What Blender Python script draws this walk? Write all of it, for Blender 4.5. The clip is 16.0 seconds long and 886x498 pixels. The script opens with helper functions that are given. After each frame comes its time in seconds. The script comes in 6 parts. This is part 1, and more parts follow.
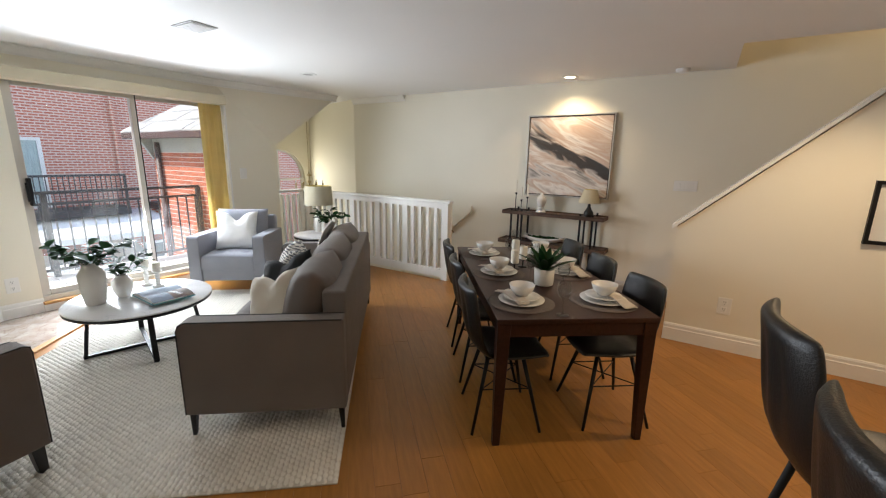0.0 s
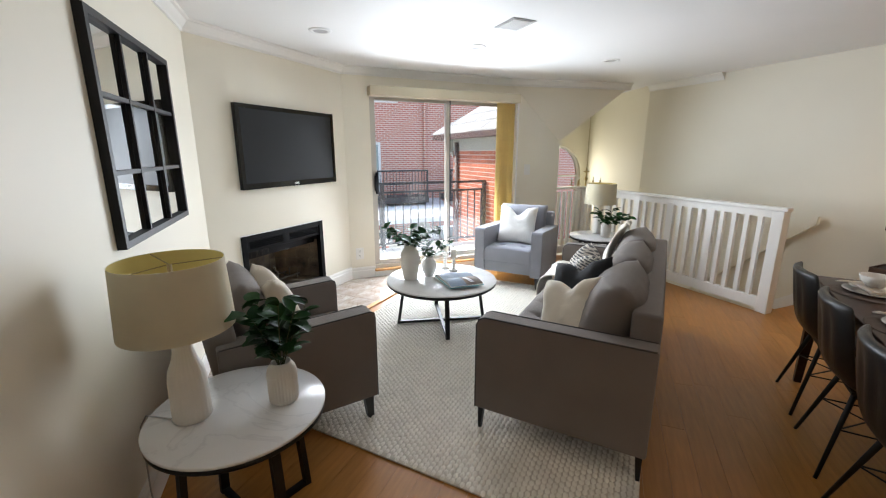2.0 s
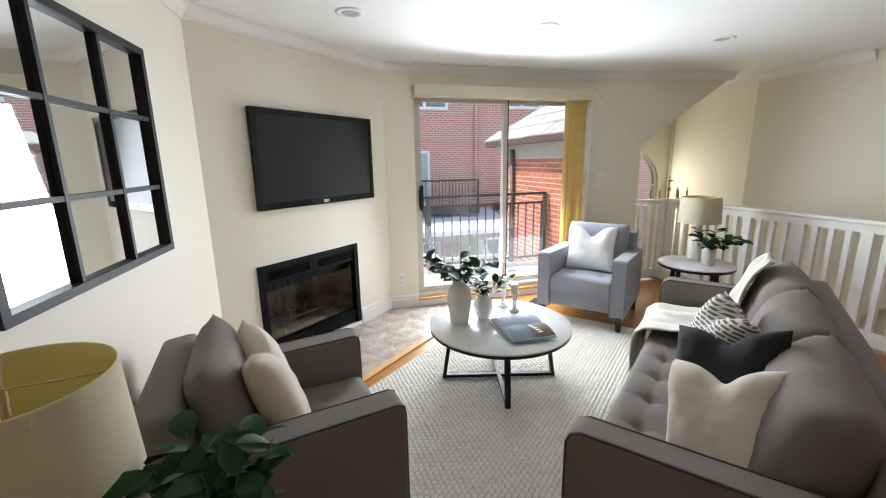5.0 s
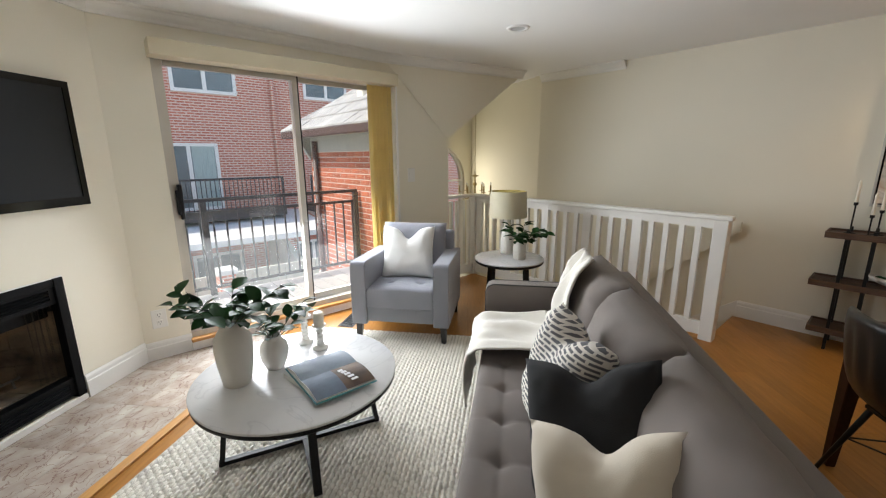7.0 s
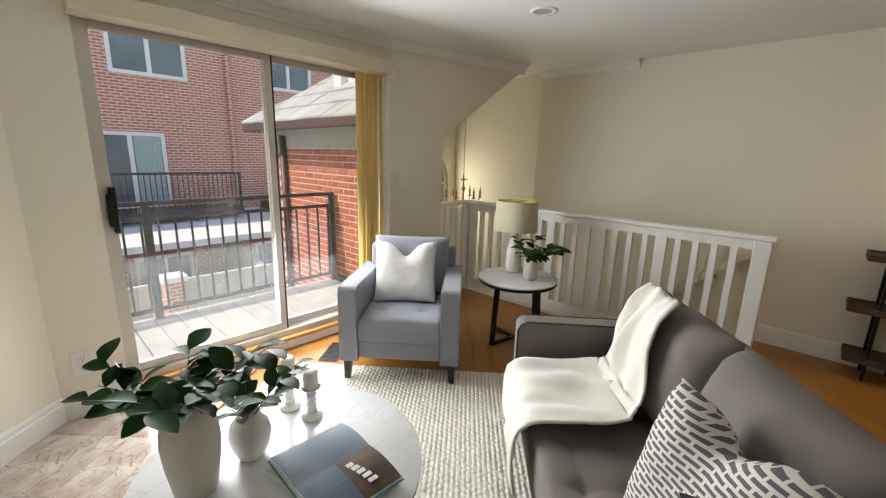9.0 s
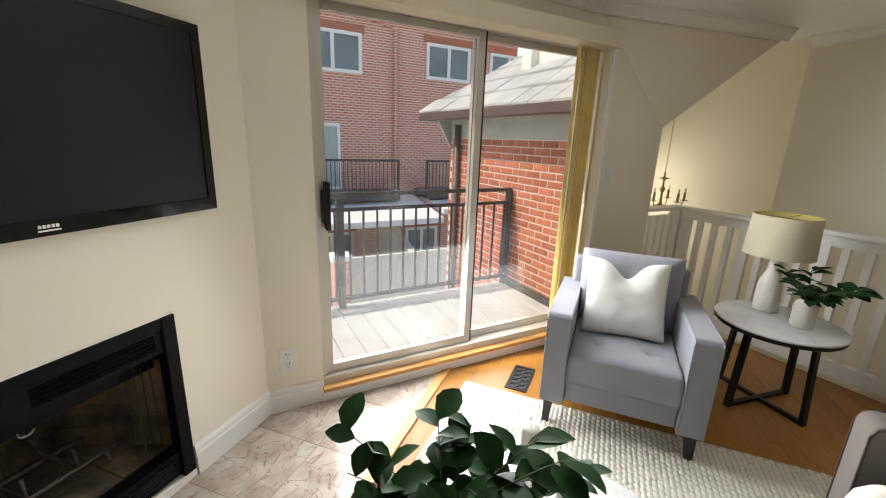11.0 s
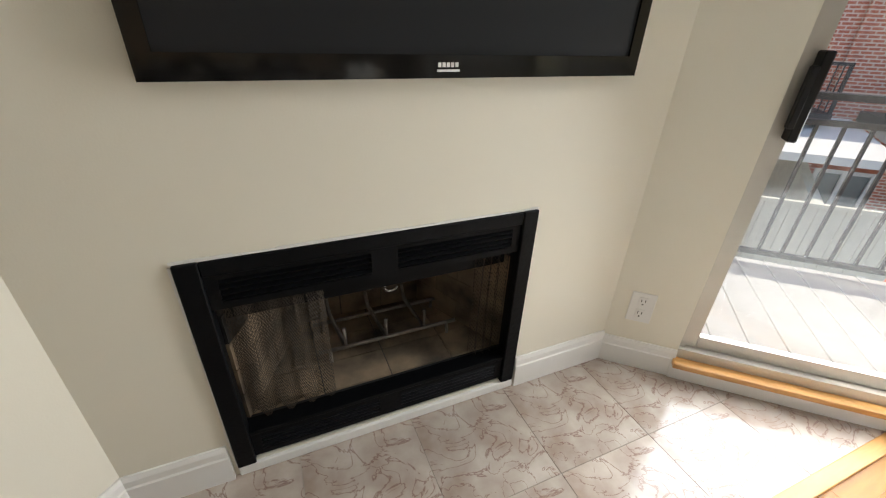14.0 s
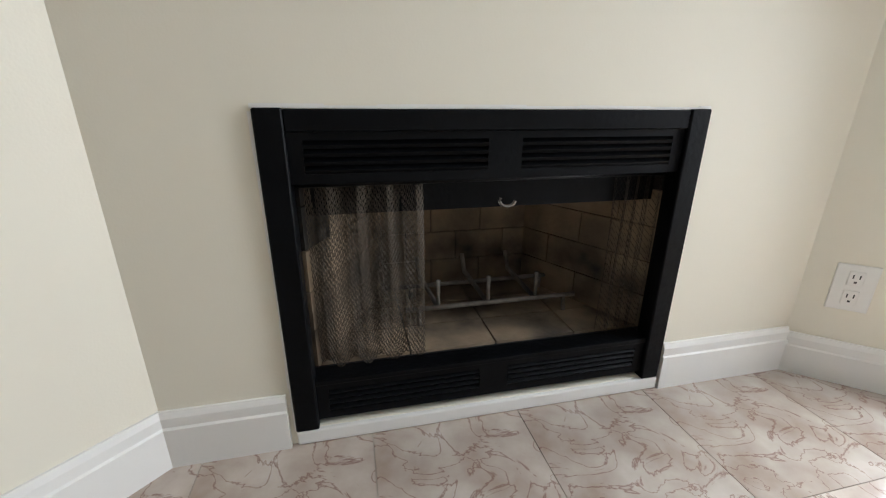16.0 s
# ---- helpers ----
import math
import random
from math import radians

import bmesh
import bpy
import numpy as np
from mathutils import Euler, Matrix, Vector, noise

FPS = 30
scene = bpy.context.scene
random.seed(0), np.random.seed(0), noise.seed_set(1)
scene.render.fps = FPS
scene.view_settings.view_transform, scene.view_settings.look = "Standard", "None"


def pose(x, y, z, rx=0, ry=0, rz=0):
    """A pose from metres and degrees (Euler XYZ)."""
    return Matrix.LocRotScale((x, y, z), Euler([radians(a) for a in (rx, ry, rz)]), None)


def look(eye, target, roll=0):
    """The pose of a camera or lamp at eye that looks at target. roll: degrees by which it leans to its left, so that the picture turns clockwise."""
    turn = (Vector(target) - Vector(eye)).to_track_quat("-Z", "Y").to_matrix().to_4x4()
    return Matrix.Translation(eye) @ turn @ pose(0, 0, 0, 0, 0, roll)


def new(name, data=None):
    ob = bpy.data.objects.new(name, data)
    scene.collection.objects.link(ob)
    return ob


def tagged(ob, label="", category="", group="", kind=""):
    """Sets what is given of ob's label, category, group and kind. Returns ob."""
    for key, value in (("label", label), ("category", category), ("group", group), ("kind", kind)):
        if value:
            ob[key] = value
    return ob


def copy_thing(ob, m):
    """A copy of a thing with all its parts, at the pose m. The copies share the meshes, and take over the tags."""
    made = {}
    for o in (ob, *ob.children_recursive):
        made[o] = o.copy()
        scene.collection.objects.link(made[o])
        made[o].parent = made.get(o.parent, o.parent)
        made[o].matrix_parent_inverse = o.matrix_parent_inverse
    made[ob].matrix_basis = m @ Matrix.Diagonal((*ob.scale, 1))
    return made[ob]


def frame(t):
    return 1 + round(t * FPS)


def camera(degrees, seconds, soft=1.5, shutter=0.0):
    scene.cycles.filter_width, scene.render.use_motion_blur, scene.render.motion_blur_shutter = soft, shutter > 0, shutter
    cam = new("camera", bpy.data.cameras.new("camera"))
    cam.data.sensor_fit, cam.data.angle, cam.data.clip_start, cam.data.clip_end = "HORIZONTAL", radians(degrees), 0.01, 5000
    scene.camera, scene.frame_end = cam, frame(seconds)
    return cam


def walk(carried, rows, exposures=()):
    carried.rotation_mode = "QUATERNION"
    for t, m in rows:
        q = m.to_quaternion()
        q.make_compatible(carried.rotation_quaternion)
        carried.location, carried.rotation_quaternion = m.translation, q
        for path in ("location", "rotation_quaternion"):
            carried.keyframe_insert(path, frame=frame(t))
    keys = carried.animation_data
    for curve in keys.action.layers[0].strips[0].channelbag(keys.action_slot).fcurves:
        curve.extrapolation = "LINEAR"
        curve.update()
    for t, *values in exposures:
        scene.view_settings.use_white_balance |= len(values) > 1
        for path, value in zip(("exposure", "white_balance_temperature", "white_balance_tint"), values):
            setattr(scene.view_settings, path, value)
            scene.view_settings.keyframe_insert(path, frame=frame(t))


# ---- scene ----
cam = camera(95.0, 16.0, soft=1.15)
PATH = [
    (0, (-0.417, -1.73, 1.553), (1.237, -0.693, 1.117), 1.1),
    (0.5, (-0.417, -1.601, 1.553), (1.067, -0.34, 1.099), 1.0),
    (1, (-0.448, -1.491, 1.549), (0.826, -0.022, 1.083), 0.7),
    (1.5, (-0.459, -1.405, 1.529), (0.568, 0.247, 1.064), 0.4),
    (2, (-0.428, -1.29, 1.528), (0.325, 0.504, 1.067), -0.0),
    (2.5, (-0.362, -1.147, 1.531), (0.115, 0.745, 1.091), -0.3),
    (3, (-0.31, -1.059, 1.523), (-0.021, 0.877, 1.112), -0.5),
    (5.5, (-0.082, -0.368, 1.547), (0.603, 1.462, 1.12), -1.1),
    (6, (0.052, -0.214, 1.506), (0.936, 1.53, 1.082), -1.2),
    (6.5, (0.142, -0.088, 1.505), (1.236, 1.528, 1.068), -0.9),
    (7, (0.228, 0.04, 1.492), (1.514, 1.506, 1.048), -0.3),
    (7.5, (0.292, 0.241, 1.508), (1.758, 1.529, 1.072), 0.2),
    (8, (0.326, 0.395, 1.523), (1.884, 1.572, 1.092), 0.8),
    (10.5, (0.394, 1.218, 1.515), (1.396, 2.873, 1.011), 2.4),
    (11, (0.289, 1.411, 1.534), (1.208, 3.11, 1.016), 2.1),
    (11.5, (0.236, 1.557, 1.528), (1.066, 3.293, 0.982), 1.8),
    (12, (0.255, 1.787, 1.513), (0.983, 3.553, 0.921), 1.8),
    (12.5, (0.262, 2.012, 1.495), (0.757, 3.811, 0.777), 2.8),
    (13, (0.211, 2.114, 1.424), (0.32, 3.912, 0.557), 3.9),
    (13.5, (0.154, 2.112, 1.368), (-0.108, 3.839, 0.394), 4.1),
    (14, (0.14, 2.017, 1.33), (-0.402, 3.678, 0.357), 2.3),
    (14.5, (0.1, 1.942, 1.208), (-0.625, 3.597, 0.351), 0.4),
    (15, (0.062, 1.98, 1.055), (-0.803, 3.645, 0.363), -0.2),
    (15.5, (0.014, 2.008, 0.88), (-0.917, 3.676, 0.245), -0.3),
    (16, (0.006, 2.053, 0.81), (-0.952, 3.731, 0.140), 0.2),
]
walk(cam, [(t, look(e, g, r)) for t, e, g, r in PATH], [(0, 1.2, 6200, 10), (3, 1.25, 6100, 10), (6, 0.97, 6350, 10), (8, 0.68, 6700, 10), (11, 0.6, 6900, 10), (12.5, 0.62, 6800, 10), (15, 0.72, 6700, 10), (16, 0.85, 6250, 10)])

# ---- world, sun, lights ----
world = bpy.data.worlds.new("world")
scene.world = world
world.use_nodes = True
wn = world.node_tree.nodes
sky = wn.new("ShaderNodeTexSky")
sky.sky_type = 'NISHITA'
sky.sun_disc = False
SUN_DIR = Vector((-0.72, 0.18, 1.05)).normalized()
sky.sun_elevation = math.asin(SUN_DIR.z)
sky.sun_rotation = math.atan2(SUN_DIR.x, SUN_DIR.y)
world.node_tree.links.new(sky.outputs[0], wn["Background"].inputs[0])
wn["Background"].inputs[1].default_value = 0.15


def lamp(name, kind, m, energy, color, **kw):
    d = bpy.data.lights.new(name, kind)
    d.energy, d.color = energy, color
    if 'size' in kw:
        d.shape, d.size, d.size_y = 'RECTANGLE', kw['size'], kw.get('size_y', kw['size'])
    if 'spread' in kw:
        d.spread = radians(kw['spread'])
    if 'spot' in kw:
        d.spot_size, d.spot_blend = radians(kw['spot']), 0.6
    if 'radius' in kw:
        d.shadow_soft_size = kw['radius']
    if 'angle' in kw:
        d.angle = radians(kw['angle'])
    ob = new(name, d)
    ob.matrix_world = m
    return ob


lamp("sun", 'SUN', look(SUN_DIR * 30, (0, 0, 0)), 2.8, (1.0, 0.95, 0.86), angle=0.5)
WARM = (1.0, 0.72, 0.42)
# daylight in the openings
lamp("door_daylight", 'AREA', look((1.50, 3.585, 1.13), (1.50, 0.0, 0.25)), 58, (0.90, 0.95, 1.0), size=1.45, size_y=1.85, spread=165)
lamp("arch_daylight", 'AREA', look((4.6, 4.98, 0.9), (4.6, 2.0, 1.2)), 7, (1.0, 0.93, 0.74), size=0.9, size_y=1.2)
# recessed lamps; the last two are unseen, added as warm fill from behind
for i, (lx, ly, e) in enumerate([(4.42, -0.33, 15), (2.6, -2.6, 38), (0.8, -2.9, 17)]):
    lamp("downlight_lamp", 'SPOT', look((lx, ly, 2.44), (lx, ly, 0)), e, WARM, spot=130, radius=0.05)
# added fill light over the stairs, without a fitting
lamp("stair_lamp", 'POINT', pose(4.2, -3.2, 3.6), 5, WARM, radius=0.1)


# ---- materials ----
def mat(name, color, rough=0.6, var=0.08, scale=6.0, bump=0.0, bscale=60.0, metal=0.0, color2=None, sheen=0.0,
        coat=0.0, rand=0.0, stretch=(1, 1, 1), spec=0.5, detail=5.0):
    m = bpy.data.materials.new(name)
    m.use_nodes = True
    nt = m.node_tree
    n, l = nt.nodes, nt.links
    b = n["Principled BSDF"]
    b.inputs["Roughness"].default_value = rough
    b.inputs["Metallic"].default_value = metal
    b.inputs["Sheen Weight"].default_value = sheen
    b.inputs["Coat Weight"].default_value = coat
    b.inputs["Specular IOR Level"].default_value = spec
    tc = n.new("ShaderNodeTexCoord")
    mp = n.new("ShaderNodeMapping")
    mp.inputs["Scale"].default_value = stretch
    l.new(tc.outputs["Object"], mp.inputs[0])
    nz = n.new("ShaderNodeTexNoise")
    nz.inputs["Scale"].default_value, nz.inputs["Detail"].default_value = scale, detail
    l.new(mp.outputs[0], nz.inputs["Vector"])
    rp = n.new("ShaderNodeValToRGB")
    c2 = color2 if color2 else tuple(c * (1 - 2 * var) for c in color)
    rp.color_ramp.elements[0].position, rp.color_ramp.elements[1].position = 0.3, 0.7
    rp.color_ramp.elements[0].color, rp.color_ramp.elements[1].color = (*c2, 1), (*color, 1)
    l.new(nz.outputs["Fac"], rp.inputs[0])
    out = rp.outputs[0]
    if rand:
        oi = n.new("ShaderNodeObjectInfo")
        mr = n.new("ShaderNodeMapRange")
        mr.inputs["To Min"].default_value, mr.inputs["To Max"].default_value = 1 - rand, 1 + rand
        l.new(oi.outputs["Random"], mr.inputs["Value"])
        hv = n.new("ShaderNodeHueSaturation")
        l.new(mr.outputs[0], hv.inputs["Value"])
        l.new(out, hv.inputs["Color"])
        out = hv.outputs[0]
    l.new(out, b.inputs["Base Color"])
    if bump:
        n2 = n.new("ShaderNodeTexNoise")
        n2.inputs["Scale"].default_value, n2.inputs["Detail"].default_value = bscale, 4
        l.new(mp.outputs[0], n2.inputs["Vector"])
        bp = n.new("ShaderNodeBump")
        bp.inputs["Strength"].default_value, bp.inputs["Distance"].default_value = bump, 0.01
        l.new(n2.outputs["Fac"], bp.inputs["Height"])
        l.new(bp.outputs[0], b.inputs["Normal"])
    return m


def marble(name, base, vein, scale, rough, amount=0.5, rand=0.0, blotch=None, bscale=3.0):
    """Polished stone with thin warped veins."""
    m = mat(name, base, rough, 0.04, bscale, rand=rand, color2=blotch, detail=9.0)
    n, l = m.node_tree.nodes, m.node_tree.links
    b = n["Principled BSDF"]
    src = b.inputs["Base Color"].links[0].from_socket
    tc = n.new("ShaderNodeTexCoord")
    nz = n.new("ShaderNodeTexNoise")
    nz.inputs["Scale"].default_value, nz.inputs["Detail"].default_value, nz.inputs["Distortion"].default_value = scale, 10, 1.8
    l.new(tc.outputs["Object"], nz.inputs["Vector"])
    s = n.new("ShaderNodeMath"); s.operation = 'SUBTRACT'; s.inputs[1].default_value = 0.5
    a = n.new("ShaderNodeMath"); a.operation = 'ABSOLUTE'
    r = n.new("ShaderNodeMapRange")
    r.inputs["From Min"].default_value, r.inputs["From Max"].default_value = 0.0, 0.02
    r.inputs["To Min"].default_value, r.inputs["To Max"].default_value = amount, 0.0
    l.new(nz.outputs["Fac"], s.inputs[0]); l.new(s.outputs[0], a.inputs[0]); l.new(a.outputs[0], r.inputs["Value"])
    mx = n.new("ShaderNodeMixRGB")
    mx.inputs[2].default_value = (*vein, 1)
    l.new(r.outputs[0], mx.inputs[0]); l.new(src, mx.inputs[1]); l.new(mx.outputs[0], b.inputs["Base Color"])
    return m


def glass_mat(name, rough=0.0, tint=(1, 1, 1), haze=0.0):
    m = bpy.data.materials.new(name)
    m.use_nodes = True
    n, l = m.node_tree.nodes, m.node_tree.links
    g = n.new("ShaderNodeBsdfGlossy"); g.inputs["Roughness"].default_value = rough
    t = n.new("ShaderNodeBsdfTransparent"); t.inputs[0].default_value = (*tint, 1)
    lw = n.new("ShaderNodeLayerWeight"); lw.inputs[0].default_value = 0.5
    pw = n.new("ShaderNodeMath"); pw.operation = 'POWER'; pw.inputs[1].default_value = 4.5
    fr = n.new("ShaderNodeMath"); fr.operation = 'MULTIPLY_ADD'; fr.inputs[1].default_value, fr.inputs[2].default_value = 0.85, 0.035
    l.new(lw.outputs["Facing"], pw.inputs[0]); l.new(pw.outputs[0], fr.inputs[0])
    mx = n.new("ShaderNodeMixShader")
    l.new(fr.outputs[0], mx.inputs[0]); l.new(t.outputs[0], mx.inputs[1]); l.new(g.outputs[0], mx.inputs[2])
    last = mx.outputs[0]
    # haze over the view is put into the pane as uneven pale translucency
    if haze:
        td = n.new("ShaderNodeBsdfTranslucent"); td.inputs[0].default_value = (0.9, 0.9, 0.88, 1)
        nz = n.new("ShaderNodeTexNoise"); nz.inputs["Scale"].default_value = 2.5
        mr = n.new("ShaderNodeMapRange")
        mr.inputs["To Min"].default_value, mr.inputs["To Max"].default_value = haze * 0.6, haze * 1.4
        l.new(nz.outputs["Fac"], mr.inputs["Value"])
        m2 = n.new("ShaderNodeMixShader")
        l.new(mr.outputs[0], m2.inputs[0]); l.new(last, m2.inputs[1]); l.new(td.outputs[0], m2.inputs[2])
        last = m2.outputs[0]
    l.new(last, n["Material Output"].inputs[0])
    return m


M_wall = mat("cream wall paint", (0.80, 0.76, 0.64), 0.55, 0.015, 1.5, 0.04, 180)
M_ceil = mat("white ceiling paint", (0.82, 0.82, 0.81), 0.7, 0.01, 1.5, 0.03, 150)
M_trim = mat("white gloss trim paint", (0.82, 0.81, 0.77), 0.35, 0.02, 4, 0.03, 40)
M_oak = mat("honey oak plank", (0.39, 0.172, 0.036), 0.34, 0.12, 3.0, 0.05, 30, rand=0.10, stretch=(1.5, 14, 14), spec=0.35)
M_oaktrim = mat("oak trim", (0.62, 0.32, 0.10), 0.35, 0.12, 4.0, 0.05, 40, stretch=(2, 14, 14))
M_gap = mat("dark floor gap", (0.24, 0.10, 0.03), 0.7)
M_tile = marble("beige rose marble tile", (0.56, 0.50, 0.44), (0.20, 0.10, 0.08), 7.0, 0.14, 0.75, 0.10, (0.34, 0.255, 0.205), 7.0)
M_grout = mat("grout", (0.42, 0.37, 0.31), 0.8)
M_top = marble("white marble top", (0.80, 0.80, 0.80), (0.50, 0.50, 0.52), 2.2, 0.2, 0.35, 0.0, (0.70, 0.70, 0.71))
M_grey = mat("taupe grey upholstery", (0.18, 0.153, 0.137), 0.85, 0.06, 4, 0.25, 700, sheen=0.12)
M_blue = mat("cool grey upholstery", (0.245, 0.25, 0.285), 0.85, 0.06, 4, 0.25, 700, sheen=0.25)
M_pipe = mat("dark piping", (0.05, 0.047, 0.045), 0.8, 0.05)
M_black = mat("black painted metal", (0.008, 0.008, 0.009), 0.45, 0.1, 20, 0.05, 80, spec=0.3)
M_blackw = mat("black wood leg", (0.012, 0.011, 0.011), 0.4, 0.1, 20)
M_rug = mat("cream wool", (0.84, 0.80, 0.71), 0.95, 0.07, 9, 0.5, 300, sheen=0.2)
M_rugbase = mat("rug backing wool", (0.64, 0.59, 0.50), 0.95, 0.1, 20, 0.5, 200)
M_cushw = mat("white cotton", (0.74, 0.73, 0.70), 0.9, 0.04, 6, 0.3, 500, sheen=0.2)
M_cushb = mat("beige linen", (0.68, 0.61, 0.50), 0.9, 0.06, 6, 0.35, 500, sheen=0.2)
M_cushk = mat("black velvet", (0.008, 0.008, 0.009), 0.9, 0.1, 6, 0.3, 400)
M_throw = mat("white knitted throw", (0.80, 0.77, 0.70), 0.95, 0.04, 6, 0.4, 350, sheen=0.3)
M_walnut = mat("dark walnut stain", (0.045, 0.017, 0.011), 0.38, 0.2, 4, 0.05, 60, stretch=(2, 12, 12), spec=0.3)
M_rustic = mat("rustic brown wood", (0.115, 0.062, 0.036), 0.55, 0.25, 4, 0.2, 60, stretch=(12, 2, 12))
M_leather = mat("dark grey leather", (0.014, 0.013, 0.012), 0.36, 0.15, 14, 0.2, 220)
M_ceramic = mat("matt white ceramic", (0.76, 0.73, 0.67), 0.5, 0.03, 8, 0.08, 120)
M_glaze = mat("glazed white china", (0.80, 0.78, 0.74), 0.15, 0.02, 8)
M_shade = mat("cream linen shade", (0.78, 0.74, 0.60), 0.9, 0.03, 10, 0.2, 600)
M_shadein = mat("yellowed shade lining", (0.80, 0.68, 0.26), 0.9, 0.03, 10)
M_leaf = mat("dark green leaf", (0.022, 0.070, 0.020), 0.45, 0.25, 9, 0.1, 40, color2=(0.008, 0.030, 0.008), spec=0.10)
M_stem = mat("green brown stem", (0.10, 0.11, 0.04), 0.7, 0.2)
M_wax = mat("ivory wax", (0.80, 0.76, 0.66), 0.5, 0.03, 8)


def let_through(m, share):
    """Thin cloth or plastic that glows when lit from behind."""
    n, l = m.node_tree.nodes, m.node_tree.links
    b = n["Principled BSDF"]
    t = n.new("ShaderNodeBsdfTranslucent")
    l.new(b.inputs["Base Color"].links[0].from_socket, t.inputs[0])
    mx = n.new("ShaderNodeMixShader")
    mx.inputs[0].default_value = share
    l.new(b.outputs[0], mx.inputs[1]); l.new(t.outputs[0], mx.inputs[2]); l.new(mx.outputs[0], n["Material Output"].inputs[0])


M_placemat = mat("taupe woven placemat", (0.17, 0.135, 0.115), 0.85, 0.1, 40, 0.5, 500)
M_napkin = mat("striped oat napkin", (0.60, 0.53, 0.45), 0.9, 0.06, 10, 0.3, 400)
M_frame = mat("silver frame", (0.62, 0.61, 0.58), 0.35, 0.05, 10, metal=0.5)
M_tvscr = mat("switched-off screen", (0.017, 0.019, 0.022), 0.28, 0.02, 3, spec=0.28)
M_tvbez = mat("gloss black bezel", (0.006, 0.006, 0.006), 0.08, 0.02, 3)
M_firebk = mat("black firebox enamel", (0.004, 0.0045, 0.0055), 0.42, 0.2, 14, 0.15, 60, spec=0.10)
M_soot = mat("sooty firebrick", (0.36, 0.265, 0.17), 0.9, 0.3, 5, 0.3, 60, rand=0.12, color2=(0.035, 0.03, 0.026))
M_sootblk = mat("soot-blackened firebrick", (0.030, 0.026, 0.023), 0.9, 0.3, 12, 0.3, 60, color2=(0.008, 0.007, 0.006))
M_mesh = mat("bronze spark mesh", (0.07, 0.056, 0.04), 0.55, 0.15, 20, metal=0.6)
M_ash = mat("grey iron", (0.25, 0.22, 0.19), 0.7, 0.3, 20, 0.2, 80)
M_alu = mat("champagne aluminium", (0.56, 0.53, 0.47), 0.4, 0.04, 6, metal=0.35)
M_blind = mat("yellowed vertical blind", (0.90, 0.79, 0.45), 0.6, 0.05, 6, 0.1, 300)
M_valance = mat("cream valance", (0.66, 0.60, 0.44), 0.5, 0.03, 4)
M_plate = mat("white plastic plate", (0.80, 0.79, 0.75), 0.35, 0.01, 5)
M_slot = mat("dark slot", (0.02, 0.02, 0.02), 0.6)
M_brick = mat("orange red brick", (0.54, 0.165, 0.085), 0.85, 0.2, 8, 0.3, 90, rand=0.22)
M_mortar = mat("pale mortar", (0.70, 0.62, 0.53), 0.9, 0.1, 20, 0.3, 120)
M_deck = mat("grey painted decking", (0.50, 0.50, 0.48), 0.6, 0.08, 5, 0.08, 50, rand=0.05)
M_iron = mat("grey black iron railing", (0.045, 0.045, 0.045), 0.5, 0.1, 20)
M_slate = mat("pale roof shingle", (0.44, 0.43, 0.40), 0.9, 0.15, 3, 0.2, 60, rand=0.2)
M_sidng = mat("grey green soffit paint", (0.42, 0.43, 0.37), 0.6, 0.05, 5)
M_gutter = mat("brown gutter", (0.10, 0.065, 0.055), 0.5, 0.1, 5)
M_fence = mat("cream painted fence", (0.60, 0.58, 0.48), 0.7, 0.08, 5)
M_conc = mat("pale concrete paving", (0.52, 0.51, 0.48), 0.9, 0.12, 2, 0.2, 30)
M_extglass = mat("far window pane", (0.20, 0.25, 0.26), 0.08, 0.3, 0.8)
M_curtain = mat("pale curtain", (0.45, 0.55, 0.52), 0.9, 0.15, 5, stretch=(8, 8, 0.5))
M_brass = mat("antique brass", (0.42, 0.33, 0.16), 0.35, 0.1, 10, metal=0.9)
let_through(M_blind, 0.7)
let_through(M_shade, 0.4)
M_glass = glass_mat("hazy clear pane", haze=0.012)
M_wine = glass_mat("clear drinking glass", tint=(0.94, 0.95, 0.95))
M_book = mat("cool page print", (0.13, 0.165, 0.22), 0.65, 0.2, 7, color2=(0.06, 0.08, 0.11), spec=0.2)
M_bookwarm = mat("brown page print", (0.12, 0.07, 0.04), 0.65, 0.3, 12, color2=(0.04, 0.026, 0.02), spec=0.2)
M_bookpale = mat("pale sky page print", (0.30, 0.35, 0.41), 0.65, 0.2, 5, color2=(0.15, 0.18, 0.23), spec=0.2)
M_paper = mat("white paper", (0.75, 0.75, 0.74), 0.7, 0.03, 9)
M_teal = mat("teal book cover", (0.10, 0.36, 0.42), 0.4, 0.05)
M_mirror = mat("silvered mirror", (0.80, 0.82, 0.82), 0.02, 0.0, 2, metal=1.0)
M_steel = mat("brushed steel", (0.5, 0.5, 0.5), 0.35, 0.05, metal=1.0)
M_plastic = mat("white downlight trim", (0.78, 0.78, 0.77), 0.5, 0.01)
M_canin = mat("grey downlight baffle", (0.40, 0.40, 0.40), 0.6, 0.02)
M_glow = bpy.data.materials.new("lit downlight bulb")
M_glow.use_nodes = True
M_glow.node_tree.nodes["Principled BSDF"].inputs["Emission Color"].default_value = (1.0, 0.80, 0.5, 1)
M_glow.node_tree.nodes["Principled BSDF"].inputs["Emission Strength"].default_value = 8


